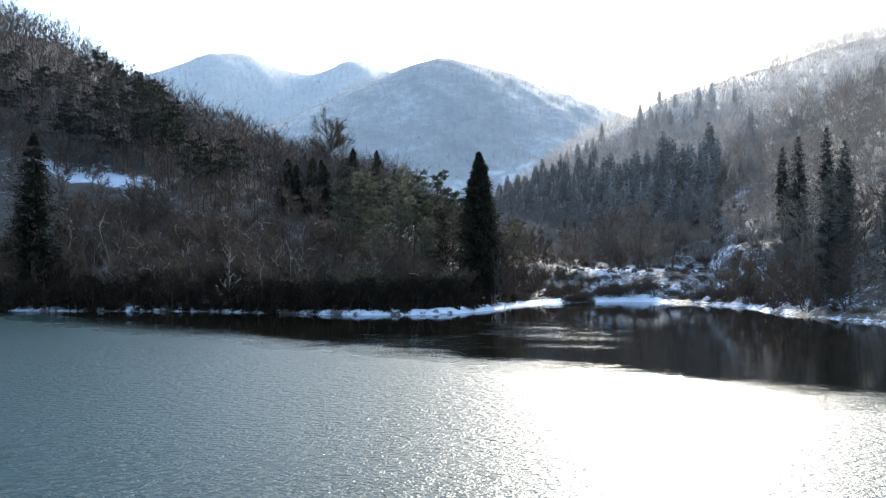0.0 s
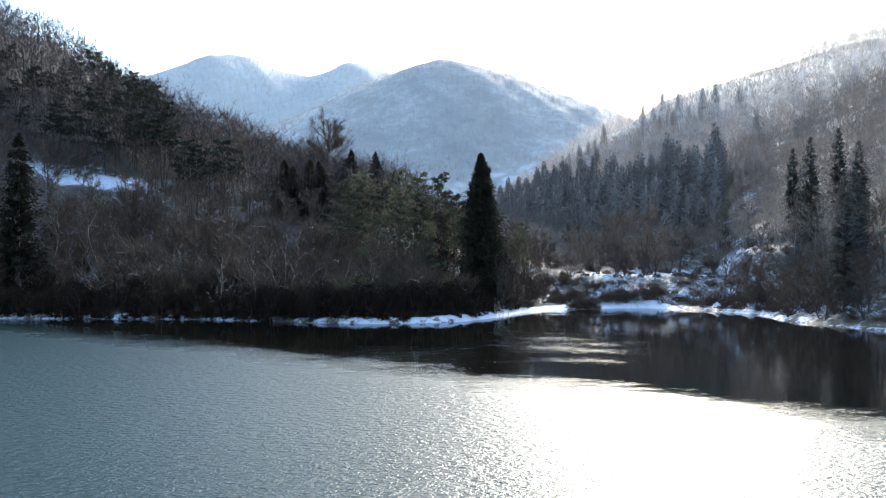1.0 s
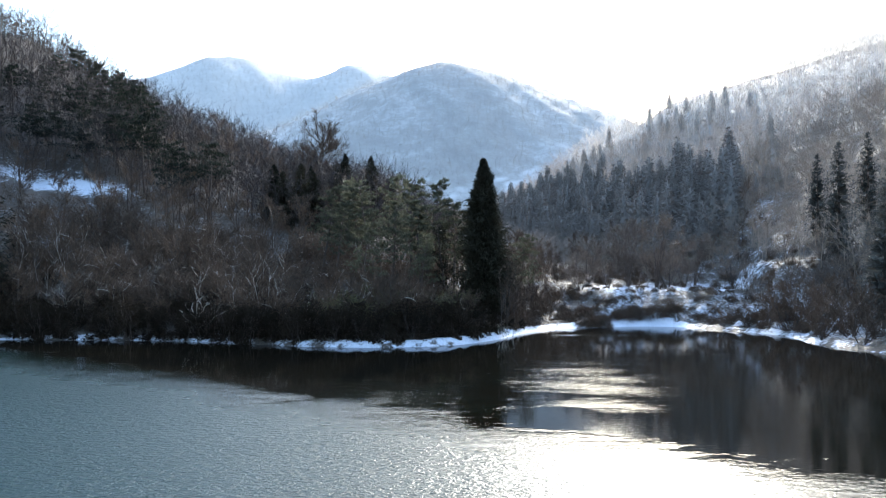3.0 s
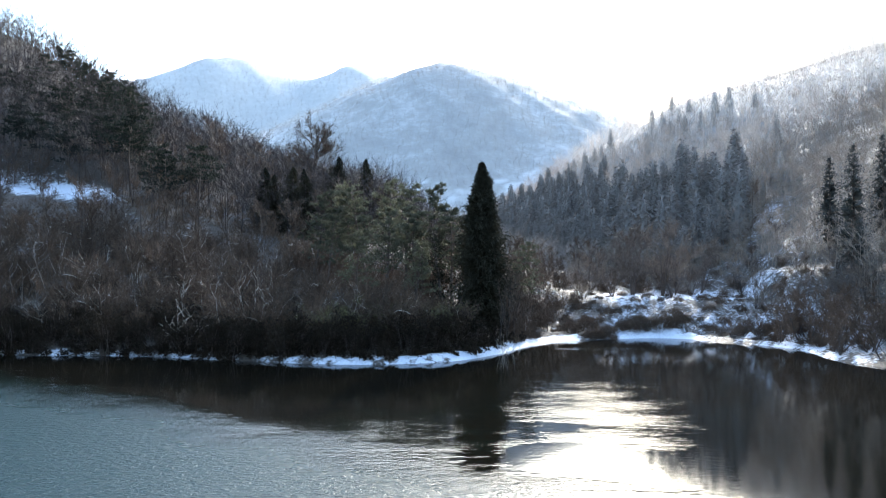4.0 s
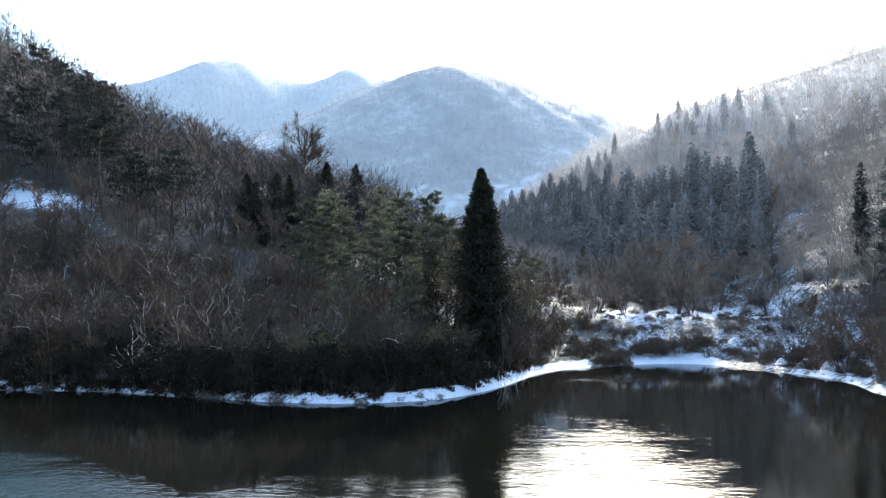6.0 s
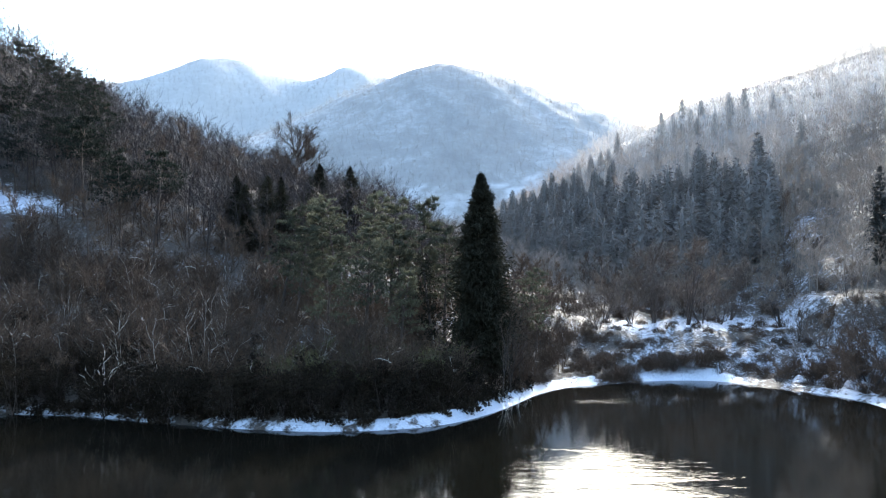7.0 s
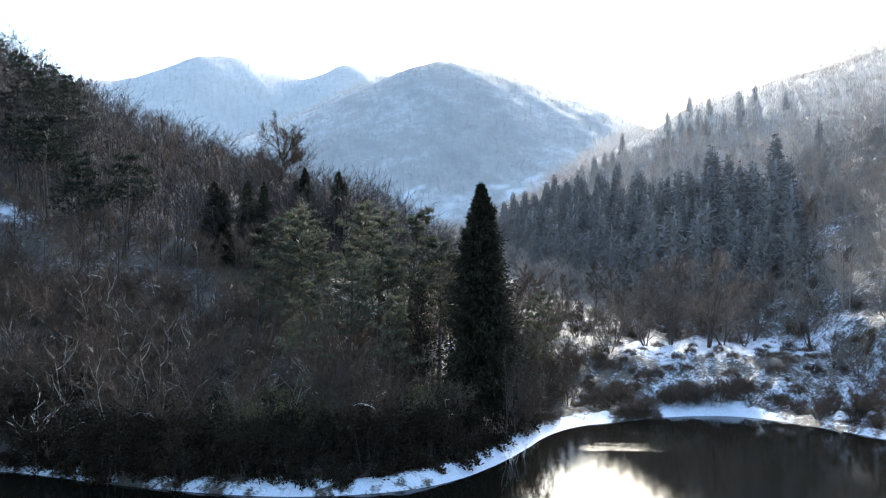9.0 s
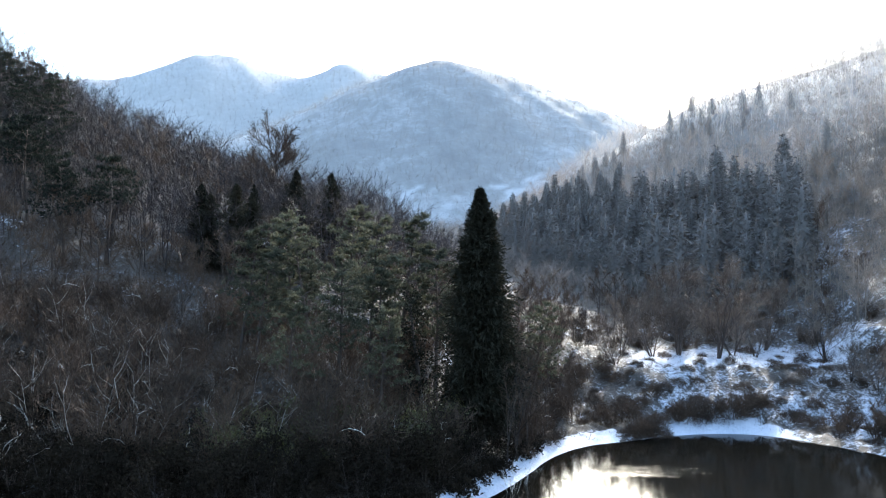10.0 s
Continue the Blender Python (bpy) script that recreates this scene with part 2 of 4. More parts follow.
def bare_tree(height, limbs=8, branches=6, twigs=6, fine=3, spread=0.75, stems=1, thick=1.0, tilt=0.5, names=("bare_tree", M_BARK, M_TWIG), even=False):
    """A leafless broad-leaved tree: trunk and limbs, and a crown of branches and twigs."""
    top = new(names[0])
    wood, crown = Shape(), Shape()
    for s in range(stems):
        lean = Vector((rnd(-1, 1), rnd(-1, 1), 0)) * (0.08 if stems == 1 else tilt)
        h = height * rnd(0.8, 1.0) if stems > 1 else height
        r0 = 0.014 * height * thick / (stems ** 0.5)
        trunk = wander(Vector((rnd(-0.2, 0.2), rnd(-0.2, 0.2), -0.4)), (UP + lean).normalized(), h * 0.8, 7, 0.05 if even else 0.13, 0.1)
        wood.tube(trunk, [r0 * (1 - 0.12 * i) for i in range(8)], 6)
        for i in range(limbs):
            f = rnd(0.18, 1.0) if i else 0.99
            p, d = along(trunk, f)
            side = Vector((rnd(-1, 1), rnd(-1, 1), 0)).normalized()
            if even:
                side = Vector((math.cos(i * 2.4), math.sin(i * 2.4), 0))
            dl = (d * rnd(0.5, 1.0) + side * spread).normalized()
            ll = height * rnd(0.3, 0.48) * (1.2 - 0.55 * f)
            limb = wander(p, dl, ll, 4, 0.12 if even else 0.2, 0.02 if even else 0.12)
            wood.tube(limb, [r0 * 0.42 * (1 - 0.2 * k) for k in range(5)], 4)
            for j in range(branches):
                p2, d2 = along(limb, rnd(0.25, 1.0))
                db = (d2 + rvec() * 0.75 + UP * 0.25).normalized()
                br = wander(p2, db, ll * rnd(0.3, 0.55), 3, 0.22, 0.08)
                crown.tube(br, [r0 * 0.17, r0 * 0.13, r0 * 0.1, 0], 3)
                for k in range(twigs):
                    p3, d3 = along(br, rnd(0.15, 1.0))
                    dt = (d3 + rvec() * 0.8 + UP * 0.2).normalized()
                    tw = wander(p3, dt, ll * rnd(0.14, 0.3), 2, 0.25)
                    crown.tube([tw[0], tw[2]], [0.026, 0], 3)
                    for _ in range(fine):
                        p4, d4 = along(tw, rnd(0.2, 1.0))
                        crown.needle(p4, (d4 + rvec() * 0.7).normalized(), rvec(), ll * rnd(0.09, 0.2), 0.045)
    part("trunk", wood, names[1], top, smooth=True)
    part("crown", crown, names[2], top)
    return top


def cedar(height, width, levels, per, blades, needle=M_DARK_NEEDLE, name="cedar_tree"):
    """A tall narrow conifer with hanging sprays."""
    top = new(name)
    wood, crown = Shape(), Shape()
    trunk = wander(Vector((0, 0, -0.4)), UP, height * 0.98, 6, 0.02)
    wood.tube(trunk, [0.02 * height * (1 - 0.15 * i) for i in range(7)], 6)
    for i in range(levels):
        f = (i + rnd(0, 0.8)) / levels
        z = height * (0.05 + 0.95 * f)
        reach = width * min(1.0, 1.3 * (1.0 - f) ** 0.75) * (0.6 + 0.4 * min(1, f * 5))
        bulge = 1 + 0.15 * math.sin(i * 1.7) + 0.12 * math.sin(i * 0.63 + 1) + rnd(-0.14, 0.14)
        for k in range(per):
            w = rnd(0, 2 * math.pi)
            out = Vector((math.cos(w), math.sin(w), 0))
            rr = reach * bulge * rnd(0.6, 1.1)
            root = Vector((0, 0, z))
            tip = root + out * rr + UP * rnd(-0.25, 0.25) * rr
            for b in range(blades):
                g = rnd(0.05, 1.0) ** 0.6
                p = root.lerp(tip, g) + rvec() * 0.14 * width * (0.3 + 0.7 * min(1, (1 - f) * 2.5))
                d = (out * 0.7 + UP * rnd(-0.9, 0.7) + rvec() * 0.5).normalized()
                crown.blade(p, d, d.cross(rvec()).normalized(), (rnd(0.3, 0.65) * height / 19 + 0.08) * (0.5 + 0.5 * min(1, (1 - f) * 3)), rnd(0.05, 0.11) * height / 19 + 0.025)
        for k in range(4):
            w = rnd(0, 2 * math.pi)
            d = Vector((math.cos(w), math.sin(w), rnd(-0.4, 0.9))).normalized()
            crown.blade(Vector((0, 0, z)), d, d.cross(rvec()).normalized(), reach * 0.7, reach * 0.42 + 0.08)
    for b in range(blades * 3):
        p = Vector((0, 0, height * rnd(0.93, 1.0)))
        d = (UP + rvec() * 0.6).normalized()
        crown.blade(p, d, d.cross(rvec()).normalized(), rnd(0.3, 0.6), 0.12)
    part("trunk", wood, M_BARK, top, smooth=True)
    part("crown", crown, needle, top)
    return top


def pine(height, clumps, tufts, spread, lean=0.08, name="pine_tree", needle=M_PINE_NEEDLE, low=0.4):
    """A red pine: crooked trunk and layered pads of needles."""
    top = new(name)
    wood, crown = Shape(), Shape()
    trunk = wander(Vector((0, 0, -0.4)), (UP + Vector((rnd(-1, 1), rnd(-1, 1), 0)) * lean).normalized(), height * 0.97, 8, 0.09, 0.05)
    wood.tube(trunk, [0.017 * height * (1 - 0.11 * i) for i in range(9)], 6)
    for i in range(clumps):
        f = low + (1 - low) * (i + rnd(0, 1)) / clumps
        p, d = along(trunk, min(f, 0.99))
        w = i * 2.4 + rnd(-0.5, 0.5)
        out = Vector((math.cos(w), math.sin(w), 0))
        length = spread * (1.15 - 0.75 * (f - low) / (1 - low)) * rnd(0.6, 1.15)
        br = wander(p, (out + UP * rnd(0.0, 0.5)).normalized(), length, 4, 0.16, 0.06)
        wood.tube(br, [0.06 * height / 15, 0.05 * height / 15, 0.035, 0.02, 0], 4)
        for k in range(tufts):
            q, dd = along(br, rnd(0.35, 1.0))
            q = q + Vector((rnd(-1, 1), rnd(-1, 1), rnd(-0.15, 0.4))) * length * 0.3
            axis = (out * 0.4 + UP * 0.8 + rvec() * 0.5).normalized()
            for _ in range(11):
                dn = (axis + rvec() * 0.95).normalized()
                crown.needle(q, dn, dn.cross(rvec()).normalized(), rnd(0.28, 0.55), 0.1)
    part("trunk", wood, M_BARK, top, smooth=True)
    part("crown", crown, needle, top)
    return top


def leafy_shrub(height, width, stems, leaves, mat=M_LEAF, name="evergreen_shrub", leaf=0.2):
    """A dense evergreen bush: stems and many small leaves in uneven clumps."""
    top = new(name)
    wood, crown = Shape(), Shape()
    for s in range(stems):
        w = rnd(0, 6.28)
        d = (UP + Vector((math.cos(w), math.sin(w), 0)) * rnd(0.05, 0.55)).normalized()
        h = height * rnd(0.6, 1.0)
        st = wander(Vector((rnd(-1, 1) * width * 0.25, rnd(-1, 1) * width * 0.25, -0.3)), d, h, 4, 0.18)
        wood.tube(st, [0.05, 0.04, 0.03, 0.02, 0], 4)
        knots = [along(st, rnd(0.3, 1.0))[0] + Vector((rnd(-1, 1), rnd(-1, 1), rnd(-0.5, 0.5))) * width * 0.22 for _ in range(7)]
        for k in knots:
            wood.tube([along(st, 0.4)[0], k], [0.02, 0], 3)
        for i in range(leaves // stems):
            k = R.choice(knots)
            d = (rvec() + UP * 0.3).normalized()
            p = k + rvec() * rnd(0.1, 1.0) * width * 0.2
            crown.blade(p, d, d.cross(rvec()).normalized(), leaf * rnd(0.7, 1.6), leaf * rnd(0.4, 0.7))
    part("branchwork", wood, M_BARK, top)
    part("foliage", crown, mat, top)
    return top


def twig_bush(height, width, stems, twigs, mat=M_DRY, name="bare_bush", dusted=0):
    """A leafless thicket of thin stems; dusted: how many of its branches are coloured pale for sunlit rims."""
    top = new(name)
    wood, crown = Shape(), Shape()
    for s in range(stems):
        w = rnd(0, 6.28)
        out = Vector((math.cos(w), math.sin(w), 0))
        st = wander(out * rnd(0, 0.25) * width + UP * -0.2, (UP + out * rnd(0.1, 0.7)).normalized(), height * rnd(0.6, 1.05), 4, 0.16)
        wood.tube(st, [0.03, 0.026, 0.02, 0.014, 0], 3)
        for k in range(twigs):
            p, d = along(st, rnd(0.15, 1.0))
            tw = wander(p, (d + rvec() * 0.75).normalized(), height * rnd(0.15, 0.35), 2, 0.25)
            crown.needle(tw[0], (tw[2] - tw[0]).normalized(), rvec(), (tw[2] - tw[0]).length, 0.03)
            for _ in range(5):
                p4, d4 = along(tw, rnd(0.2, 1.0))
                crown.needle(p4, (d4 + rvec() * 0.7).normalized(), rvec(), height * rnd(0.08, 0.16), 0.026 + 0.004 * height)
        if s < dusted:
            p, d = along(st, rnd(0.55, 0.8))
            limb = wander(p, (d * 0.5 + rvec() * 0.8 + UP * 0.2).normalized(), rnd(1.2, 2.0), 5, 0.55)
            # a limb whose pale colour imitates sun on its rim
            snow = Shape()
            snow.tube(limb, [0.018, 0.017, 0.016, 0.014, 0.011, 0], 3)
            for k in (1, 2, 3, 4):
                if R.random() < 0.75:
                    snow.tube(wander(limb[k], (limb[k + 1] - limb[k] + rvec() * 0.4).normalized(), rnd(0.25, 0.7), 2, 0.4), [0.012, 0.01, 0], 3)
            part("snowy_branch", snow, M_PALE, top, "branch coloured pale as if rim-lit by the sun")
    part("branchwork", wood, mat, top)
    part("crown", crown, mat, top)
    return top


def brush_dome(height, width, stems, twigs, mat=M_DRY, name="brush_mound"):
    """A rounded, close-knit mound of bare twigs."""
    top = new(name)
    wood, crown = Shape(), Shape()
    for _ in range(stems):
        out = Vector((rnd(-1, 1), rnd(-1, 1), 0)) * width * 0.5
        st = wander(out * 0.3 + UP * -0.2, (out * 1.1 + UP * height).normalized(), height * rnd(0.7, 1.0), 3, 0.2)
        wood.tube(st, [0.03, 0.022, 0.014, 0], 3)
    for _ in range(twigs):
        d = rvec()
        d.z = abs(d.z)
        r = rnd(0.25, 1.0) ** 0.5 * (1 + 0.15 * math.sin(d.x * 7 + width) + 0.12 * math.cos(d.y * 9))
        p = Vector((d.x * width / 2, d.y * width / 2, d.z * height * 0.85)) * r
        crown.needle(p, (d * 0.6 + rvec() * 0.9 + UP * 0.35).normalized(), rvec(), rnd(0.2, 0.5), rnd(0.02, 0.045))
    part("branchwork", wood, mat, top)
    part("crown", crown, mat, top)
    return top


# ---- the lie of the land ----
SHORE = [(-57, 98), (-47, 97), (-38, 97.3), (-29, 97), (-22, 94.6), (-15, 92.6), (-8, 91.6), (-2, 92.6), (2.5, 95), (6.2, 100), (8.8, 105), (11, 110),
         (14.5, 114.3), (19, 116.3), (25, 119.4), (31, 120), (35.5, 117), (39, 112.5), (42, 108), (42, 103), (41, 99), (43, 93.5), (45.5, 87), (47, 80),
         (58, 60), (74, 20), (80, -40), (40, -95), (-40, -100), (-95, -50), (-92, 30), (-70, 75), (-62, 93)]
for _ in range(3):  # round the corners
    SHORE = [(a[0] * w + b[0] * (1 - w), a[1] * w + b[1] * (1 - w)) for a, b in zip(SHORE, SHORE[1:] + SHORE[:1]) for w in (0.75, 0.25)]
SHORE = np.array(SHORE)


def inland(x, y):
    """Metres from the water's edge, positive on land."""
    shape = np.shape(x)
    x, y = np.ravel(x).astype(float), np.ravel(y).astype(float)
    a, b = SHORE, np.roll(SHORE, -1, 0)
    e = b - a
    ee = (e ** 2).sum(1)
    out = np.empty(x.shape)
    for i in range(0, len(x), 4000):
        px, py = x[i:i + 4000, None] - a[:, 0], y[i:i + 4000, None] - a[:, 1]
        u = np.clip((px * e[:, 0] + py * e[:, 1]) / ee, 0, 1)
        best = ((px - u * e[:, 0]) ** 2 + (py - u * e[:, 1]) ** 2).min(1)
        cross = (py < 0) != (py - e[:, 1] < 0)
        side = px < py * e[:, 0] / np.where(e[:, 1] == 0, 1e-9, e[:, 1])
        out[i:i + 4000] = np.sqrt(best) * np.where((cross & side).sum(1) % 2 == 1, -1, 1)
    return out.reshape(shape)


def soft(a, b, k):
    """The higher of two heights, rounded where they meet."""
    return 0.5 * (a + b + np.sqrt((a - b) ** 2 + k * k))


def step(lo, hi, v):
    u = np.clip((v - lo) / (hi - lo), 0, 1)
    return u * u * (3 - 2 * u)


def rolling(x, y, size, seed):
    s = 2 * math.pi / size
    return (np.sin(x * s + seed) * np.cos(y * s * 0.83 + seed * 2.1) + 0.6 * np.sin(x * s * 1.9 - y * s * 1.3 + seed * 3.7) + 0.4 * np.cos(x * s * 3.1 + y * s * 2.7 + seed)) / 2


def land(x, y):
    x, y = np.asarray(x, float), np.asarray(y, float)
    d = inland(x, y)
    away = np.maximum(d, 0)
    bank = (0.55 - 0.3 * step(9, 14, x) + 0.1 * rolling(x, y, 9.0, 5.0) + 0.05 * rolling(x, y, 3.7, 8.0)) * step(-0.2, 1.5, d) + 0.06 * np.minimum(away, 40)
    slope = np.interp(x, [-200, -105, -92, -72, -50, -30, -14, -4, 8, 25], [1.0, 0.74, 0.62, 0.48, 0.375, 0.28, 0.25, 0.17, 0.06, 0.0])
    run = np.clip(y - 98, 0, 52) + 46 * (1 - np.exp(-np.maximum(0, y - 150) / 40))
    left = slope * run * (1 - step(195, 330, y) * 0.75)
    foot = np.interp(y, [60, 127, 200, 270, 361, 500, 700], [40, 44, 24, -3, -25, -58, -75])
    right = 0.59 * np.maximum(0, x - foot) + 13 * step(45, 100, x - foot) * step(250, 350, y)
    # the crest runs across the valley's end and falls away behind
    near = np.clip(y, 120, 361) / 361
    crest = np.interp(x / near, [40, 84, 100, 112, 149, 186, 210, 280, 500], [48, 70, 81, 85, 95, 107, 111, 117, 133]) * near - 0.3 * np.maximum(0, y - 361)
    right = 0.5 * (right + crest - np.sqrt((right - crest) ** 2 + 16.0))
    right = np.maximum(right, 0)
    right = right * step(0, 30, d)
    valley = np.maximum(0, 5.5 * step(6, 26, d)) + 0.085 * np.maximum(0, y - 170)
    h = soft(soft(left, right, 4.0), valley, 3.0) - 2.5
    h = np.maximum(h, 0) * step(0, 14, d) + bank
    h = h + step(4, 20, d) * (rolling(x, y, 23, 1.0) * 0.7 + rolling(x, y, 7.3, 4.0) * 0.22) + step(0.5, 3, d) * rolling(x, y, 3.1, 2.0) * 0.1
    hummock = step(12, 17, x) * step(0.8, 4, d) * (1 - step(140, 160, y))
    h = h + hummock * (0.5 * rolling(x, y, 6.1, 3.0) + 0.32 * rolling(x, y, 2.9, 6.0))
    terrace = step(17, 24, x) * (1 - step(50, 57, x)) * step(119.5, 122, y) * (1 - step(145, 152, y))
    wavy = y + 1.5 * rolling(x, y, 13, 2.0) + 0.7 * rolling(x, y, 5, 1.0) - 0.05 * (x - 35)
    tread = np.interp(wavy, [119, 121.5, 123, 126, 128.5, 131.5, 134, 147], [0.5, 0.8, 1.0, 2.5, 3.0, 4.3, 4.6, 4.9])
    lumps = (1 - 0.6 * step(133, 135, wavy)) * (0.42 * rolling(x, y, 5.3, 3.0) + 0.34 * rolling(x, y, 2.6, 6.0))
    h = h * (1 - terrace) + (tread + lumps) * terrace
    # a snowy shoulder above the cove, running into the hill
    shoulder = step(45.5, 52, x + 0.8 * rolling(x, y, 9.0, 4.0)) * step(113, 130, y) * (1 - step(143, 152, y))
    h = np.maximum(h, shoulder * (8.5 + 0.12 * (x - 48) + 0.45 * rolling(x, y, 6.0, 2.0) + 0.25 * rolling(x, y, 2.7, 5.0)))
    shelf = np.exp(-(((x + 67) / 11) ** 2 + ((y - 148) / 5.5) ** 2) ** 2)
    h = h * (1 - shelf) + (21.9 + 0.3 * (y - 147)) * shelf
    behind = step(-60, -200, y)
    h = h + behind * away * 0.25
    return np.where(d > 0, h, -np.minimum(3, -d * 0.45))


def ground_at(x, y):
    return float(land(np.array([x]), np.array([y]))[0])


def spaced(*runs):
    out = []
    for a, b, n in runs:
        out += list(np.linspace(a, b, n, endpoint=False))
    return np.array(out + [runs[-1][1]])


def sheet(name, xs, ys, height, mat, **tags):
    X, Y = np.meshgrid(xs, ys)
    Z = height(X, Y)
    n, m = len(xs), len(ys)
    co = np.stack([X, Y, Z], -1).reshape(-1, 3)
    i = (np.arange(m - 1)[:, None] * n + np.arange(n - 1)[None]).ravel()
    me = bpy.data.meshes.new(name)
    me.from_pydata(co.tolist(), [], np.stack([i, i + 1, i + n + 1, i + n], -1).tolist())
    me.polygons.foreach_set("use_smooth", [True] * len(me.polygons))
    me.materials.append(mat)
    ob = new(name, me)
    tagged(ob, kind="structure", **tags)
    return ob, X, Y, Z


xs = spaced((-3000, -400, 14), (-400, -110, 40), (-110, -62, 40), (-62, 60, 260), (60, 120, 50), (120, 400, 45), (400, 3000, 14))
ys = spaced((-2500, -150, 12), (-150, 80, 40), (80, 88, 12), (88, 124, 120), (124, 220, 97), (220, 520, 70), (520, 1400, 30), (1400, 4500, 8))
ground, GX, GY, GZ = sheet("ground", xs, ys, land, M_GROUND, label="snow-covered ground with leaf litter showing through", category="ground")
GD = inland(GX, GY)
flat = step(10, 16, GX) * (1 - step(158, 172, GY)) * (1 - step(56, 70, GX))
on_shelf = np.exp(-(((GX + 67) / 11) ** 2 + ((GY - 146.5) / 4.6) ** 2) ** 2) * (0.75 + 0.5 * rolling(GX, GY, 6.0, 3.0))
tip = step(-18, -4, GX) * (0.4 + 0.6 * step(11, 13, GX)) * (1 - step(32, 36, GX))
# less snow along the left bank darkens it in place of shade
cover = 0.4 + (0.3 - 0.13 * (GX < 2) - 0.07 * step(-11, -14, GX) - 0.07 * np.exp(-((GX + 17) / 4) ** 2) - 0.3 * step(17.3, 18.5, GX) * (1 - step(22.3, 24, GX)) - 0.27 * step(33, 36, GX)) * (1 - step(tip + 0.6, 1.9 + 1.3 * tip, GD)) + 0.03 * flat + 0.02 * step(118, 130, GY) * (1 - step(185, 205, GY)) * (GX < 4) + 0.28 * on_shelf
wavy = GY + 2.2 * rolling(GX, GY, 13, 2.0) + 1.2 * rolling(GX, GY, 5, 1.0) - 0.08 * (GX - 35)
cover = cover + step(22, 27, GX) * (1 - step(48, 56, GX)) * (0.15 * step(132.5, 135.5, wavy) * (1 - step(142, 149, wavy)) + 0.055 * step(119, 122, GY) * (1 - step(132.5, 135.5, wavy)))
# snow thinned on the shoulder's face to imitate its shade
cover = cover - 0.02 * np.exp(-(((GX - 54) / 9) ** 2 + ((GY - 127) / 12) ** 2) ** 2)
cover = cover + (0.1 * rolling(GX, GY, 7.0, 9.0) + (0.05 + 0.06 * step(-14, -8, GX)) * rolling(GX, GY, 2.3, 4.0) + 0.05 * rolling(GX * 1.3, GY, 1.1, 7.0)) * (1 - step(1.5, 3.5, GD))
cover = cover + 0.08 * np.exp(-(((GX - 61) / 9) ** 2 + ((GY - 173) / 12) ** 2) ** 2)
cover = cover + 0.12 * np.exp(-(((GX - 47) / 8) ** 2 + ((GY - 110) / 15) ** 2) ** 2)
cover = cover - 0.14 * step(-35, -45, GX) * step(152, 160, GY)
cover = cover - 0.5 * step(165 + 35 * step(38, 48, GX), 190 + 45 * step(38, 48, GX), GY) * step(-20, 10, GX)
attr = ground.data.attributes.new("snow_cover", "FLOAT", "POINT")
attr.data.foreach_set("value", cover.ravel().astype(np.float32))
# how much haze the ground's colour takes on: more far off and high up
attr = ground.data.attributes.new("haze_tone", "FLOAT", "POINT")
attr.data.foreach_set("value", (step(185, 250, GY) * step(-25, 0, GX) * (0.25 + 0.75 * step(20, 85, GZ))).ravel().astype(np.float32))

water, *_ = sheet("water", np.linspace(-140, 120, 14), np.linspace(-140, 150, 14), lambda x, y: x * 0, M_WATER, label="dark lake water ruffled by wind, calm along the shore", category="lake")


def centre_peak(x, y):
    x, y = x / 0.75, (y - 20) / 0.75 + 20
    crest = 138 + 68 * np.exp(-((x + 5) / 130) ** 2) + 4.5 * np.exp(-((x - 105) / 50) ** 2) - 0.18 * np.maximum(0, -110 - x)
    f = step(420, 800, y) * (1 - 0.8 * step(800, 1200, y))
    spur = rolling(x, y * 0.6, 160, 2.0) * 14 + rolling(x, y, 47, 5.0) * 5
    return 2.2 + 0.75 * (crest * f ** 0.85 + spur * f * (1 - f * 0.8) + rolling(x, y, 37, 1.0) * 2.2 * f - 25 * (1 - f))


def back_ridge(x, y):
    x, y = x / 0.85, (y - 20) / 0.85 + 20
    crest = (232 - 150 * step(-60, 120, x)) + 36 * np.exp(-((x + 290) / 70) ** 2) + 24 * np.exp(-((x + 121) / 45) ** 2)
    f = step(560, 1000, y) * (1 - 0.8 * step(1000, 1400, y))
    spur = rolling(x, y * 0.6, 190, 6.0) * 16 + rolling(x, y, 61, 3.0) * 6
    return 1.3 + 0.85 * (crest * f ** 0.85 + spur * f * (1 - f * 0.8) + rolling(x, y, 43, 2.0) * 2.5 * f - 25 * (1 - f))


def terraces(x, y):
    """Open snowy fields low on the mountain."""
    return sum(np.exp(-(((x - a) / w) ** 2 + ((y - b) / h) ** 2) ** 2) for a, b, w, h in ((2, 424, 10, 4), (28, 433, 17, 5), (-22, 431, 14, 5), (52, 442, 14, 4)))


mountain, MX, MY, _ = sheet("backdrop_mountain", np.linspace(-260, 320, 110), np.linspace(320, 840, 170), centre_peak, M_MOUNTAIN, label="wooded mountain dusted with snow, its colour paled for haze", category="mountain")
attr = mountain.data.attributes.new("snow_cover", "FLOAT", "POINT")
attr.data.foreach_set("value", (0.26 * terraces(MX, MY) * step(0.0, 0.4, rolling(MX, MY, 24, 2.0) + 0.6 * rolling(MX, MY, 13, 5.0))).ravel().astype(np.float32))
sheet("backdrop_ridge", np.linspace(-700, 260, 120), np.linspace(480, 1110, 90), back_ridge, M_RIDGE, label="far wooded ridge dusted with snow, its colour paled for haze", category="mountain")


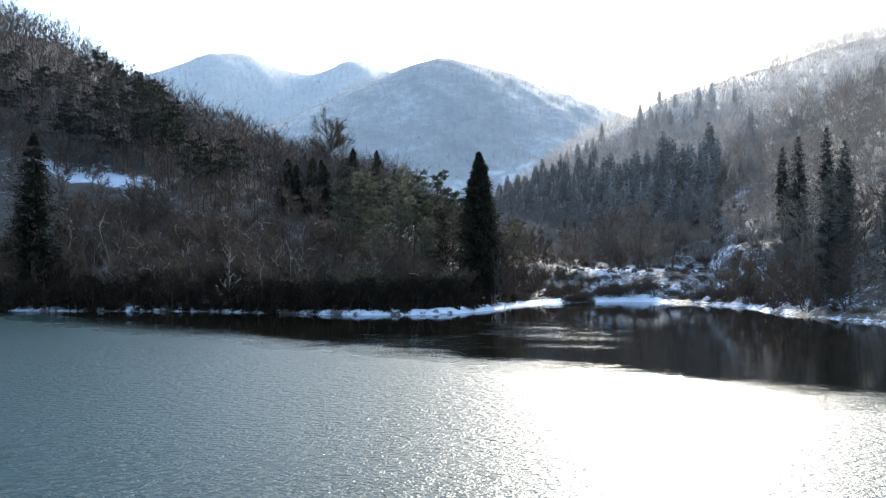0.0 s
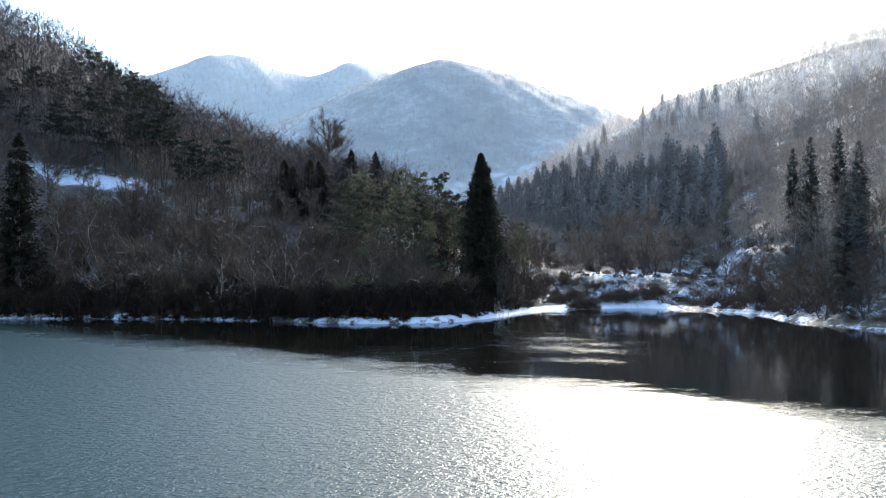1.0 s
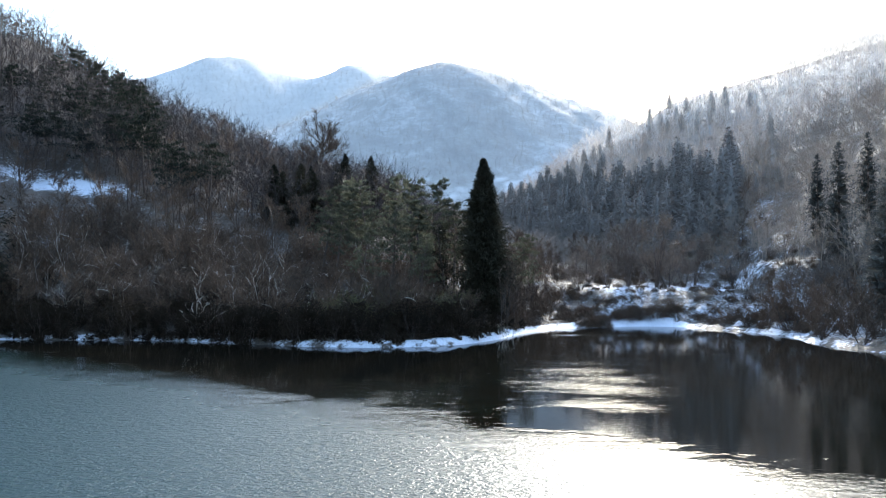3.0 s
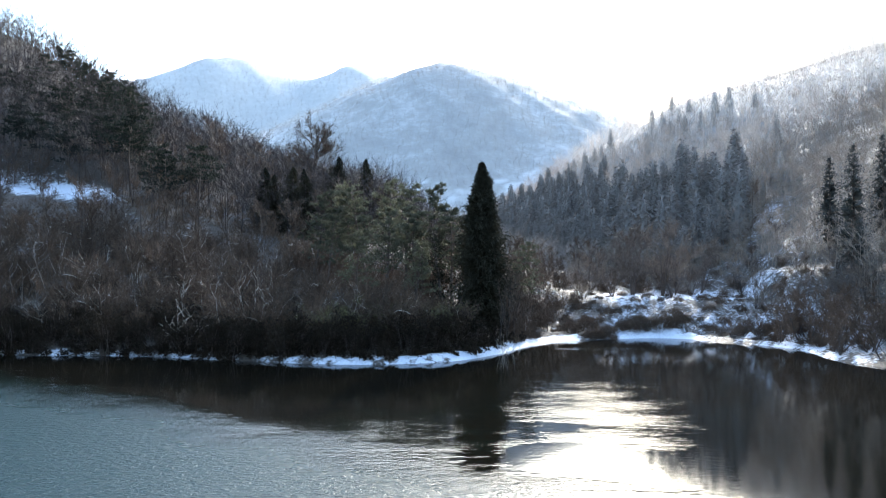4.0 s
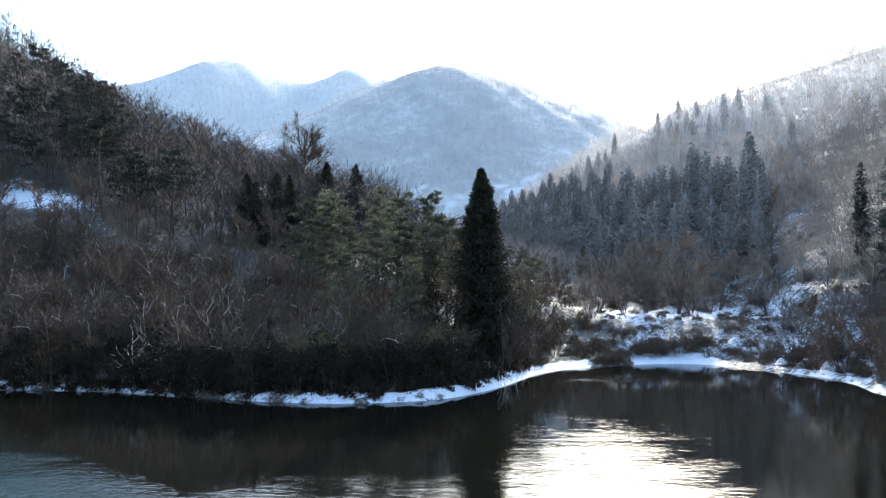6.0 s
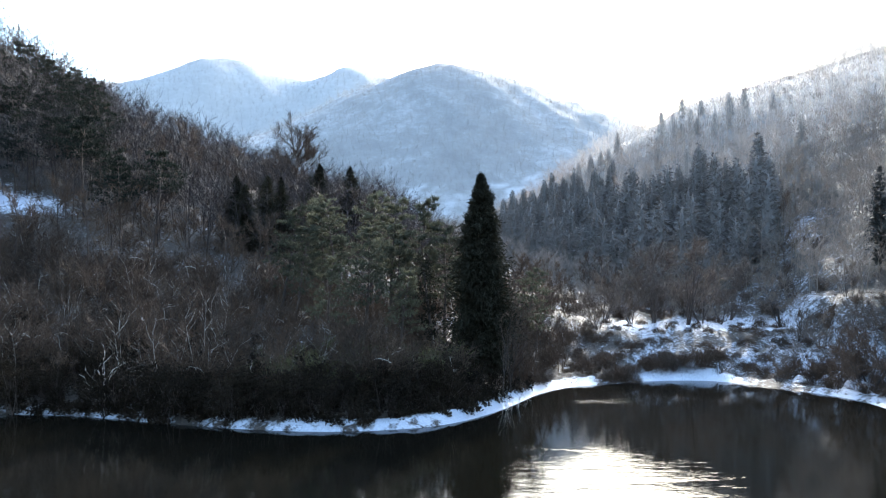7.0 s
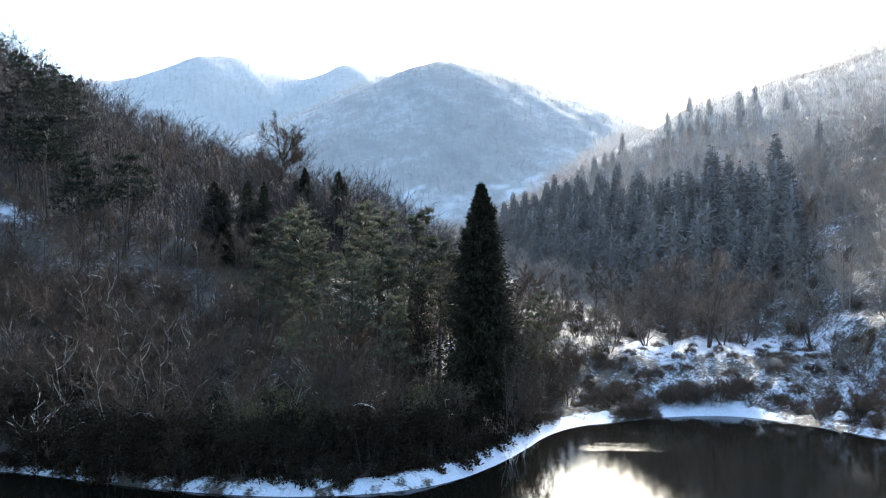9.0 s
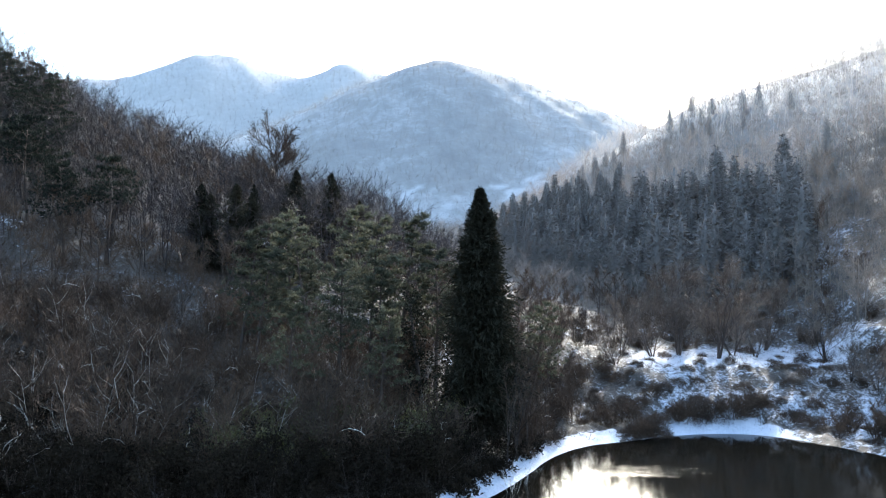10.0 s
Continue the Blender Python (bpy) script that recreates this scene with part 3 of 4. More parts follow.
# ---- plants ----
def put(plant, x, y, scale=1.0, sink=0.15, turn=None, tall=1.0):
    z = ground_at(x, y)
    m = Matrix.Translation((x, y, z - sink)) @ Matrix.Rotation(rnd(0, 6.28) if turn is None else turn, 4, "Z") @ Matrix.Diagonal((scale, scale, scale * tall, 1))
    return m


class Wood:
    """One kind of plant in a few shapes, set out by copying."""

    def __init__(self, shapes, label, category, group):
        self.shapes, self.used = shapes, [False] * len(shapes)
        for s in shapes:
            tagged(s, label, category, group)

    def add(self, x, y, scale=1.0, label="", pick=None, **how):
        i = R.randrange(len(self.shapes)) if pick is None else pick
        if pick is None and False in self.used:
            i = self.used.index(False)
        m = put(self.shapes[i], x, y, scale, **how)
        if self.used[i]:
            ob = copy_thing(self.shapes[i], m)
        else:
            self.used[i], ob = True, self.shapes[i]
            ob.matrix_basis = m
        if label:
            tagged(ob, label)
        return ob


def scatter(n, xr, yr, gap, ok=None):
    """Places in a stretch of the plan that keep a gap."""
    got, cells = [], {}
    for _ in range(n * 30):
        if len(got) >= n:
            break
        x, y = rnd(*xr), rnd(*yr)
        if ok and not ok(x, y):
            continue
        i, j = int(x // gap), int(y // gap)
        if all((x - a) ** 2 + (y - b) ** 2 > gap * gap for k in (i - 1, i, i + 1) for l in (j - 1, j, j + 1) for a, b in cells.get((k, l), ())):
            got.append((x, y))
            cells.setdefault((i, j), []).append((x, y))
    return got


def dist(x, y):
    return float(inland(np.array([x]), np.array([y]))[0])


def off_shelf(x, y):
    return ((x + 67) / 12) ** 2 + ((y - 144) / 5) ** 2 > 1


# the tall cedar at the tip of the promontory
hero = cedar(20.8, 3.45, 80, 14, 32)
tagged(hero, "tall narrow dark-green cedar near the water's edge", "tree")
hero.matrix_basis = put(hero, 5.2, 109.5, 1.0)
cedars = Wood([cedar(17, 3.0, 38, 9, 20), cedar(16, 3.5, 36, 10, 20), cedar(15, 2.8, 34, 9, 20)], "dark-green conifer with a pointed crown", "tree", "dark conifers")
for x, y, s in ((-56, 104, 1.3), (-13.7, 151.5, 0.85), (-25.5, 156, 0.66), (-10.5, 157, 0.5),
                (-12, 160, 0.55)):
    cedars.add(x, y, s)
for x, y, w in ((-25.7, 148, 1.05), (-28.5, 146, 0.98), (-23.0, 145.5, 1.0), (-31, 150, 1.0)):
    cedars.add(x, y, w, tall=0.78, pick=1)
cedars.add(-18.1, 149.5, 1.08, tall=0.95, pick=1)
cedars.add(-21.5, 159.5, 0.92, "dark-green conifer with a blunt, broad crown", tall=0.78)
hazed_cedars = Wood([cedar(18, 3.1, 34, 10, 8, M_HAZE_CEDAR_NEEDLE), cedar(17, 3.5, 32, 10, 8, M_HAZE_CEDAR_NEEDLE)], "slender conifer on the slope above the shore, greyed for haze", "tree", "slender conifers")
for x, y, s in ((58.5, 127, 1.0), (50.5, 100.5, 0.95), (54.5, 106, 1.0), (63, 121, 0.9), (57, 97, 0.85), (66, 133, 0.85), (61, 139, 0.8)):
    hazed_cedars.add(x, y, s)

pines = Wood([pine(15.5, 30, 18, 3.3), pine(15, 28, 18, 3.6, 0.12), pine(14, 26, 17, 3.2, 0.18)], "green red-pine with layered needle pads", "tree", "pines")
for x, y, s in ((-4.4, 116.6, 1.05), (-8.5, 114, 1.0), (-11, 118, 1.0), (-6.5, 110, 0.9), (-2.6, 115, 0.95), (1.5, 117.5, 0.95), (-14, 112, 0.85), (-3, 107, 0.75), (-9.5, 106, 0.8), (9.5, 116, 0.8), (-2.5, 119, 1.05), (-7, 121, 1.1), (-12.5, 123, 1.0), (-16.5, 117, 0.85), (3, 119.5, 0.95)):
    pines.add(x, y, s)
old_pines = Wood([pine(14, 17, 38, 4.6, 0.12, needle=M_OLD_PINE, low=0.5), pine(13, 15, 38, 5.0, 0.18, needle=M_OLD_PINE, low=0.5), pine(15, 18, 36, 4.4, 0.1, needle=M_OLD_PINE, low=0.45)], "old dark pine with a broad layered crown", "tree", "old pines")
for x, y in scatter(60, (-116, -42), (150, 214), 4.6, lambda x, y: off_shelf(x, y) and (-88 < x or y < 172) and -0.66 * y < x < -0.45 * (y - 33)):
    old_pines.add(x, y, rnd(0.65, 0.85) if x < -76 else rnd(0.85, 1.05))
for x, y in ((-72.5, 181), (-60, 168), (-54, 149), (-57, 153), (-44, 139), (-40.5, 142.5), (-48, 143)):
    old_pines.add(x, y, rnd(1.15, 1.3) if y < 160 else rnd(1.0, 1.1))


def ivy_trunk(height, lumps):
    """A dead trunk with a few broken limbs, overgrown by dark knots of ivy."""
    top = new("ivy_clad_tree")
    wood, crown = Shape(), Shape()
    trunk = wander(Vector((0, 0, -0.4)), UP, height, 7, 0.06)
    wood.tube(trunk, [0.22 * (1 - 0.1 * i) for i in range(8)], 6)
    knots = []
    for i in range(lumps):
        p, d = along(trunk, 0.12 + 0.88 * i / (lumps - 1))
        side = Vector((rnd(-1, 1), rnd(-1, 1), 0)).normalized()
        q = p + side * rnd(0.1, 1.0)
        wood.tube([p, q], [0.06, 0.02], 4)
        knots.append((q, rnd(0.5, 0.95)))
    for q, r in knots:
        for _ in range(130):
            d = rvec()
            crown.blade(q + d * r * rnd(0.3, 1.0), (d + rvec() * 0.6).normalized(), d.cross(rvec()).normalized(), rnd(0.15, 0.3), rnd(0.1, 0.18))
    part("trunk", wood, M_BARK, top, smooth=True)
    part("ivy", crown, M_DARK_NEEDLE, top, "dark-green ivy knots")
    return top


snag = ivy_trunk(12.0, 20)
tagged(snag, "dead trunk clad in dark clumps of ivy", "tree")
snag.matrix_basis = put(snag, 0.6, 110.5)

birch = bare_tree(5.6, 11, 2, 1, 0, 2.6, names=("birch_tree", M_PALE, M_PALE), thick=0.55)
tagged(birch, "small bare tree, pale bark brightened as if rim-lit, leaning out of the dark brush", "tree")
birch.matrix_basis = put(birch, -27, 98.0)

pale_trees = Wood([bare_tree(5.5, 6, 3, 2, 0, 1.3, stems=2, tilt=0.7, names=("pale_tree", M_PALE, M_TWIG), thick=0.4), bare_tree(5, 7, 3, 2, 0, 1.4, stems=2, tilt=0.9, names=("pale_tree", M_PALE, M_TWIG), thick=0.34),
                   bare_tree(5.2, 6, 3, 2, 0, 1.5, stems=3, tilt=1.0, names=("pale_tree", M_PALE, M_TWIG), thick=0.4)],
                  "small leafless tree with crooked limbs, pale as if rim-lit", "tree", "pale trees")
for x, y in [(-44, 104)] + scatter(44, (-60, -8), (100, 120), 2.4, lambda x, y: dist(x, y) > 5):
    pale_trees.add(x, y, rnd(0.9, 1.3), tall=rnd(0.95, 1.25))
trees = Wood([bare_tree(11, 9, 6, 6, 6, 0.85), bare_tree(11, 9, 6, 6, 6, 0.8), bare_tree(9, 9, 6, 6, 6, 1.1), bare_tree(9, 4, 5, 6, 5, 0.9, stems=3), bare_tree(10, 9, 6, 6, 6, 0.95)],
             "leafless broad-leaved tree with grey-brown twigs", "tree", "bare trees")
crown_tree = bare_tree(17, 30, 8, 8, 7, 0.9, thick=1.1, even=True)
tagged(crown_tree, "large leafless tree with a round fan of grey twigs", "tree")
crown_tree.matrix_basis = put(crown_tree, -27, 172)
trees.add(-50, 180, 1.05, pick=1)
trees.add(-38, 176, 0.95, pick=0)
for x, y in scatter(34, (-76, -28), (156, 196), 4.2, lambda x, y: off_shelf(x, y) and -0.46 * (y - 33) < x < -0.2 * (y - 33) and (x + 27) ** 2 + (y - 172) ** 2 > 60):
    trees.add(x, y, rnd(0.7, 0.95))
for x, y in scatter(75, (-62, 4), (100, 128), 3.4, lambda x, y: dist(x, y) > 4 and not (-15 < x < 5 and y > 104 and R.random() < 0.8)):
    trees.add(x, y, rnd(0.4, 0.65))
for x, y in scatter(54, (-80, 4), (126, 152), 4.4, lambda x, y: off_shelf(x, y) and not (-62 < x < -36 and 133 < y and R.random() < 0.75)):
    trees.add(x, y, rnd(0.7, 1.0))
for x, y in scatter(26, (8, 24), (108, 150), 2.8, lambda x, y: dist(x, y) > 2.5 and x < 10 + (y - 108) * 0.2):
    trees.add(x, y, rnd(0.6, 0.85))
for x, y in scatter(30, (14, 62), (148, 182), 3.8):
    trees.add(x, y, rnd(0.55, 0.85))
for x, y in scatter(12, (46, 72), (92, 126), 3.2, lambda x, y: dist(x, y) > 1.5 and not (48 < x < 62 and y > 114)):
    trees.add(x, y, rnd(0.55, 0.95))

poles = Wood([bare_tree(9.5, 6, 3, 3, 2, 0.35, thick=0.55, names=("slender_tree", M_BARK, M_TWIG)), bare_tree(10, 5, 3, 3, 2, 0.3, thick=0.5, names=("slender_tree", M_BARK, M_TWIG))], "slender upright bare tree on the bank by the cedar", "tree", "slender bare trees")
for x, y in ((8.4, 108), (9.2, 109.4), (9.8, 111), (10.6, 112.6), (8.0, 106.6), (11.4, 114.4), (8.8, 112.2), (7.4, 104.8)):
    poles.add(x, y, rnd(0.8, 1.05))
fans = Wood([bare_tree(9.5, 4, 6, 6, 4, 0.9, stems=5, tilt=0.75, thick=1.5, names=("bare_tree", M_BARK, M_FAN_TWIG)), bare_tree(9, 4, 6, 6, 4, 1.0, stems=4, tilt=0.8, thick=1.5, names=("bare_tree", M_BARK, M_FAN_TWIG))], "bare many-stemmed tree with a broad brown fan of twigs", "tree", "spreading trees")
for x, y, w in ((34.7, 139, 1.3), (37.5, 141.5, 1.05), (30.3, 140.5, 0.95), (27.2, 140, 0.95), (39.8, 140.5, 0.6), (47, 138, 0.65), (24, 143, 0.8), (32, 146, 0.9), (43, 146, 0.75), (22, 136, 0.7)):
    fans.add(x, y, w)
for x, y in scatter(12, (46, 62), (114, 134), 2.4):
    fans.add(x, y, rnd(0.35, 0.55))
leaners = Wood([bare_tree(7, 5, 5, 5, 4, 1.1, stems=5, tilt=1.2, thick=2.0), bare_tree(6.5, 5, 6, 6, 4, 1.2, stems=4, tilt=1.3, thick=1.9)], "crooked bare tree leaning out from the snowy shore", "tree", "leaning trees")
for x, y, w in ((44.2, 110.5, 1.0), (42.2, 113, 0.8), (45.2, 104, 1.0), (43.4, 100, 0.9), (45.4, 95.5, 0.95), (47.5, 108, 1.05), (38, 117, 0.6), (48.5, 92, 0.95), (46, 114, 1.0), (49.5, 117, 1.05), (41, 116.5, 0.75), (46.8, 100.5, 1.0), (50.5, 104, 1.1)):
    leaners.add(x, y, w)

shrubs = Wood([leafy_shrub(5.0, 4.2, 10, 2300), leafy_shrub(4.2, 4.6, 10, 2300), leafy_shrub(3.6, 4.0, 9, 1900)], "dense dark evergreen shrub on the bank", "shrub", "bank shrubs")
for x, y in scatter(105, (-66, 7), (93, 108), 1.9, lambda x, y: (0.5 if x < -15 else 2.0) < dist(x, y) < 8):
    shrubs.add(x, y, rnd(0.78, 1.02) + 0.22 * float(rolling(x, y, 11, 2.0)))
for x, y in scatter(60, (-62, 4), (99, 116), 2.4, lambda x, y: 7 < dist(x, y) < 16 and rolling(x, y, 15, 4.0) > -0.1):
    shrubs.add(x, y, rnd(0.55, 0.9))
low_shrubs = Wood([leafy_shrub(1.1, 1.4, 5, 260), leafy_shrub(0.9, 1.6, 5, 260)], "low dark evergreen shrub hanging over the snowy bank", "shrub", "low bank shrubs")
for x, y in scatter(150, (-66, 10), (90, 112), 0.8, lambda x, y: (0.3 if x < -15 else 1.1) < dist(x, y) < (1.5 if x < -15 else 2.4)):
    low_shrubs.add(x, y, rnd(0.7, 1.3))
canes = Wood([leafy_shrub(4.0, 3.2, 12, 1300, M_BAMBOO, "bamboo_clump", 0.16), leafy_shrub(3.4, 3.0, 12, 1200, M_BAMBOO, "bamboo_clump", 0.16)], "yellow-green bamboo clump among the dark brush", "bamboo", "bamboo clumps")
for x, y in scatter(14, (-17, 5), (94, 110), 2.6, lambda x, y: 6 < dist(x, y) < 11):
    canes.add(x, y, rnd(0.9, 1.25))

bushes = Wood([twig_bush(2.6, 3, 22, 14), twig_bush(2.2, 3.2, 22, 14), twig_bush(3.0, 2.6, 18, 16)], "leafless brown thicket standing in the snow", "bush", "bare bushes")
for x, y in scatter(34, (8, 60), (98, 160), 2.2, lambda x, y: 1.2 < dist(x, y) and (x > 46 or x < 15 or y > 148)):
    bushes.add(x, y, rnd(0.5, 1.0))
thickets = Wood([brush_dome(1.5, 2.8, 16, 2300), brush_dome(1.3, 3.2, 16, 2300), brush_dome(1.9, 2.6, 16, 2300)], "low brown mound of brush half buried in snow", "bush", "brush mounds")
for x, y, w in ((21.3, 118.8, 0.8), (22.8, 121.4, 0.8), (24.8, 120.3, 0.9), (27.0, 120.9, 1.15), (29.2, 121.2, 1.0), (31.8, 121, 1.2), (33.6, 121.6, 0.8), (19.8, 118.4, 0.7), (17.4, 121, 1.1), (23.5, 126, 0.9), (20.5, 125, 1.1), (36.5, 125.5, 0.7),
                (38.2, 121.5, 1.1), (40, 119.5, 1.3), (41.6, 121.5, 1.4), (43.4, 118, 1.3), (44.5, 115, 1.1), (42.4, 124, 1.2), (45.4, 121, 1.1), (39.4, 124.5, 1.1), (42.6, 114.8, 1.2), (46.6, 117.6, 1.5), (48.4, 121.6, 1.3), (44.2, 107.2, 1.0), (45.8, 110.4, 1.3), (40.4, 115.4, 0.9),
                (19.3, 117.6, 0.8), (20.6, 118.2, 1.0), (22.0, 118.4, 1.2), (25.6, 122.0, 1.3), (28.2, 122.6, 1.5), (30.4, 122.4, 1.4), (19.6, 121.0, 1.2), (33.6, 124.4, 1.3), (36.0, 122.6, 1.3)):
    thickets.add(x, y + (2.2 if 23.5 < x < 35 and y < 122 else 0), w * (1.05 if x < 35 else 0.8))
for x, y in scatter(46, (13, 56), (116, 134), 1.8, lambda x, y: 1.0 < dist(x, y) and not (12 < x < 18.2 and y < 120) and not (23.5 < x < 33 and dist(x, y) < 2.6)):
    thickets.add(x, y, rnd(0.35, 0.9))
for x, y in scatter(16, (20, 46), (131, 142), 2.0):
    thickets.add(x, y, rnd(0.4, 0.9))
for x, y in scatter(14, (13.5, 22), (121, 138), 1.7):
    thickets.add(x, y, rnd(0.5, 1.0))
for x, y in scatter(16, (20, 56), (143, 160), 2.8):
    thickets.add(x, y, rnd(0.7, 1.2))
for x, y in scatter(10, (39, 54), (76, 110), 2.2, lambda x, y: 2.2 < dist(x, y) < 7):
    thickets.add(x, y, rnd(0.5, 1.0))
for x, y in scatter(14, (8.5, 15), (103, 122), 1.7, lambda x, y: 1.3 < dist(x, y) < 6 and not (12 < x and y > 111)):
    thickets.add(x, y, rnd(0.5, 1.0))
shore_brush = Wood([twig_bush(2.4, 3.4, 26, 16), twig_bush(3.0, 3.0, 22, 16)], "dark tangle of bare twigs on the snowy shore", "bush", "shore tangles")
for x, y in scatter(20, (41, 58), (98, 122), 2.4, lambda x, y: 2.4 < dist(x, y) < 12):
    shore_brush.add(x, y, rnd(0.7, 1.2))
for x, y in scatter(14, (47, 62), (116, 132), 2.4):
    shore_brush.add(x, y, rnd(0.4, 0.85))
tall_brush = Wood([twig_bush(5.0, 4.5, 30, 15, M_TWIG, "bare_thicket", 2), twig_bush(4.4, 5.0, 30, 15, M_DRY, "bare_thicket", 1), twig_bush(5.5, 4.2, 28, 15, M_TWIG, "bare_thicket", 3)], "rounded leafless thicket of grey-brown twigs", "bush", "tall thickets")
for x, y in scatter(95, (-64, 3), (99, 130), 2.7, lambda x, y: dist(x, y) > 5 and not (-14 < x and y > 106 and R.random() < 0.6)):
    tall_brush.add(x, y, 0.95 + 0.38 * float(rolling(x, y, 17, 3.0)) + rnd(-0.12, 0.12))
for x, y in scatter(22, (9, 19), (110, 134), 1.9, lambda x, y: dist(x, y) > 1.2 and x < 8.5 + (y - 108) * 0.36 and not (11.5 < x and y < 119)):
    tall_brush.add(x, y, rnd(0.35, 0.65))
for x, y in scatter(34, (7, 60), (100, 165), 3.0, lambda x, y: dist(x, y) > 3 and (x < 15 or (x > 60 and y > 128) or y > 142)):
    tall_brush.add(x, y, rnd(0.4, 0.75))

# bushes coloured pale to imitate twigs with sunlit rims
rim_lit_twigs = Wood([twig_bush(4.6, 3.4, 7, 2, M_PALE, "snowy_bush"), twig_bush(5.0, 3.0, 6, 2, M_PALE, "snowy_bush")], "thin bush with twigs pale as if rim-lit among dark brush", "bush", "snow-dusted bushes")
for x, y in [(8.2, 102.6), (7.4, 100.8), (9.6, 106)] + scatter(20, (-58, -6), (102, 118), 3.6, lambda x, y: dist(x, y) > 5.5):
    rim_lit_twigs.add(x, y, rnd(0.45, 0.6) if x > 5 else rnd(0.85, 1.15))


# ---- far woods ----
def thin_tree(height, limbs, twigs, spread, width=0.06):
    """A leafless tree for the woods that stand far off."""
    sh = Shape()
    trunk = wander(Vector((0, 0, -0.5)), UP, height * 0.85, 4, 0.1)
    sh.tube(trunk, [0.011 * height * (1 - 0.2 * i) for i in range(5)], 3)
    for i in range(limbs):
        p, d = along(trunk, rnd(0.2, 1.0))
        out = Vector((rnd(-1, 1), rnd(-1, 1), 0)).normalized()
        limb = wander(p, (d * rnd(0.4, 1.0) + out * spread).normalized(), height * rnd(0.25, 0.45), 2, 0.2, 0.1)
        sh.needle(limb[0], (limb[1] - limb[0]).normalized(), rvec(), (limb[2] - limb[0]).length, 0.007 * height)
        for k in range(twigs):
            q, dq = along(limb, rnd(0.15, 1.0))
            sh.needle(q, (dq + rvec() * 0.9 + UP * 0.2).normalized(), rvec(), height * rnd(0.08, 0.2), width)
    return sh


def thin_bush(height, twigs):
    """A tuft of thin bare stalks."""
    sh = Shape()
    for _ in range(twigs):
        p = Vector((rnd(-1, 1) * height * 0.5, rnd(-1, 1) * height * 0.5, rnd(0, 0.35) * height))
        sh.needle(p, (UP * 0.8 + rvec()).normalized(), rvec(), height * rnd(0.3, 0.7), 0.025 + 0.01 * height)
    return sh


def thin_cedar(height, width, sprays):
    """A conifer for the woods far off: a close cone of small sprays of needles round a stem."""
    sh = Shape()
    sh.tube([Vector((0, 0, -0.5)), Vector((0, 0, height * 0.3))], [0.2, 0.15], 3, False)
    rings = [Vector((0, 0, height * z)) for z in (0.1, 0.35, 0.6, 0.8, 0.97)]
    sh.tube(rings, [width * r for r in (0.3, 0.3, 0.2, 0.1, 0.02)], 7)
    for i in range(sprays):
        f = 1 - (1 - (i + 0.5) / sprays) ** 0.55
        w = i * 2.4 + rnd(-0.4, 0.4)
        out = Vector((math.cos(w), math.sin(w), 0))
        tier = 0.82 + 0.18 * math.cos(f * 55)
        reach = width * (1 - f) ** 0.75 * tier * rnd(0.7, 1.15) + 0.1
        p = Vector((0, 0, height * (0.07 + 0.9 * f))) + out * reach * rnd(0.35, 0.85)
        d = (out + UP * rnd(-0.7, 0.8) + rvec() * 0.4).normalized()
        sh.needle(p, d, d.cross(rvec()).normalized(), rnd(0.5, 0.95), rnd(0.2, 0.38))
    return sh


def wood_of(name, shapes, spots, mat, label, category="woods"):
    """Many plants in one mesh."""
    data = []
    for sh in shapes:
        tri = [(p[0], p[k], p[k + 1]) for p in sh.f for k in range(1, len(p) - 1)]
        data.append((np.array(sh.v), np.array(tri)))
    V, F, n = [], [], 0
    for x, y, z, s in spots:
        v, f = data[R.randrange(len(data))]
        a = rnd(0, 6.28)
        c, q = math.cos(a) * s, math.sin(a) * s
        V.append(np.stack([v[:, 0] * c - v[:, 1] * q + x, v[:, 0] * q + v[:, 1] * c + y, v[:, 2] * s * rnd(0.85, 1.2) + z], -1))
        F.append(f + n)
        n += len(v)
    V, F = np.concatenate(V), np.concatenate(F)
    me = bpy.data.meshes.new(name)
    me.vertices.add(len(V))
    me.vertices.foreach_set("co", V.ravel().astype(np.float32))
    me.loops.add(F.size)
    me.loops.foreach_set("vertex_index", F.ravel().astype(np.int32))
    me.polygons.add(len(F))
    me.polygons.foreach_set("loop_start", np.arange(0, F.size, 3, dtype=np.int32))
    me.update(calc_edges=True)
    me.validate()
    me.materials.append(mat)
    tagged(new(name, me), label, category, kind="stuff")


def spots_on(height, n, xr, yr, gap, smin, smax, ok=None):
    pts = scatter(n, xr, yr, gap, ok)
    zs = height(np.array([p[0] for p in pts]), np.array([p[1] for p in pts]))
    return [(x, y, z - 0.3, rnd(smin, smax) * (1 - 0.15 * float(step(55, 95, z)))) for (x, y), z in zip(pts, zs)]


def foot_of_hill(y):
    return np.interp(y, [100, 135, 170, 270, 500], [56, 54, 40, 16, -25])


def right_side(x, y):
    return foot_of_hill(y) < x < 0.64 * y + 12


def firs(x, y):
    """Loose groups above the dense belt along the foot of the hill."""
    up = x - foot_of_hill(y)
    group = rolling(x, y, 70, 3.0) + 0.5 * rolling(x, y, 19, 1.0) > 0.2 and 30 < up < 90 + 25 * rolling(x, y, 45, 2.0) and R.random() < (135 - up) / 110 and y < 335 and x < 0.34 * y + 12
    return right_side(x, y) and group and not fir_belt(x, y)


def fir_belt(x, y):
    up = x - foot_of_hill(y)
    return 0 < up < 32 + 9 * rolling(x, y, 50, 1.0) and x < 0.4 * (y - 20) + 4 * rolling(x, y, 30, 2.0) and 160 + 8 * rolling(x, y, 40, 5.0) < y < 330


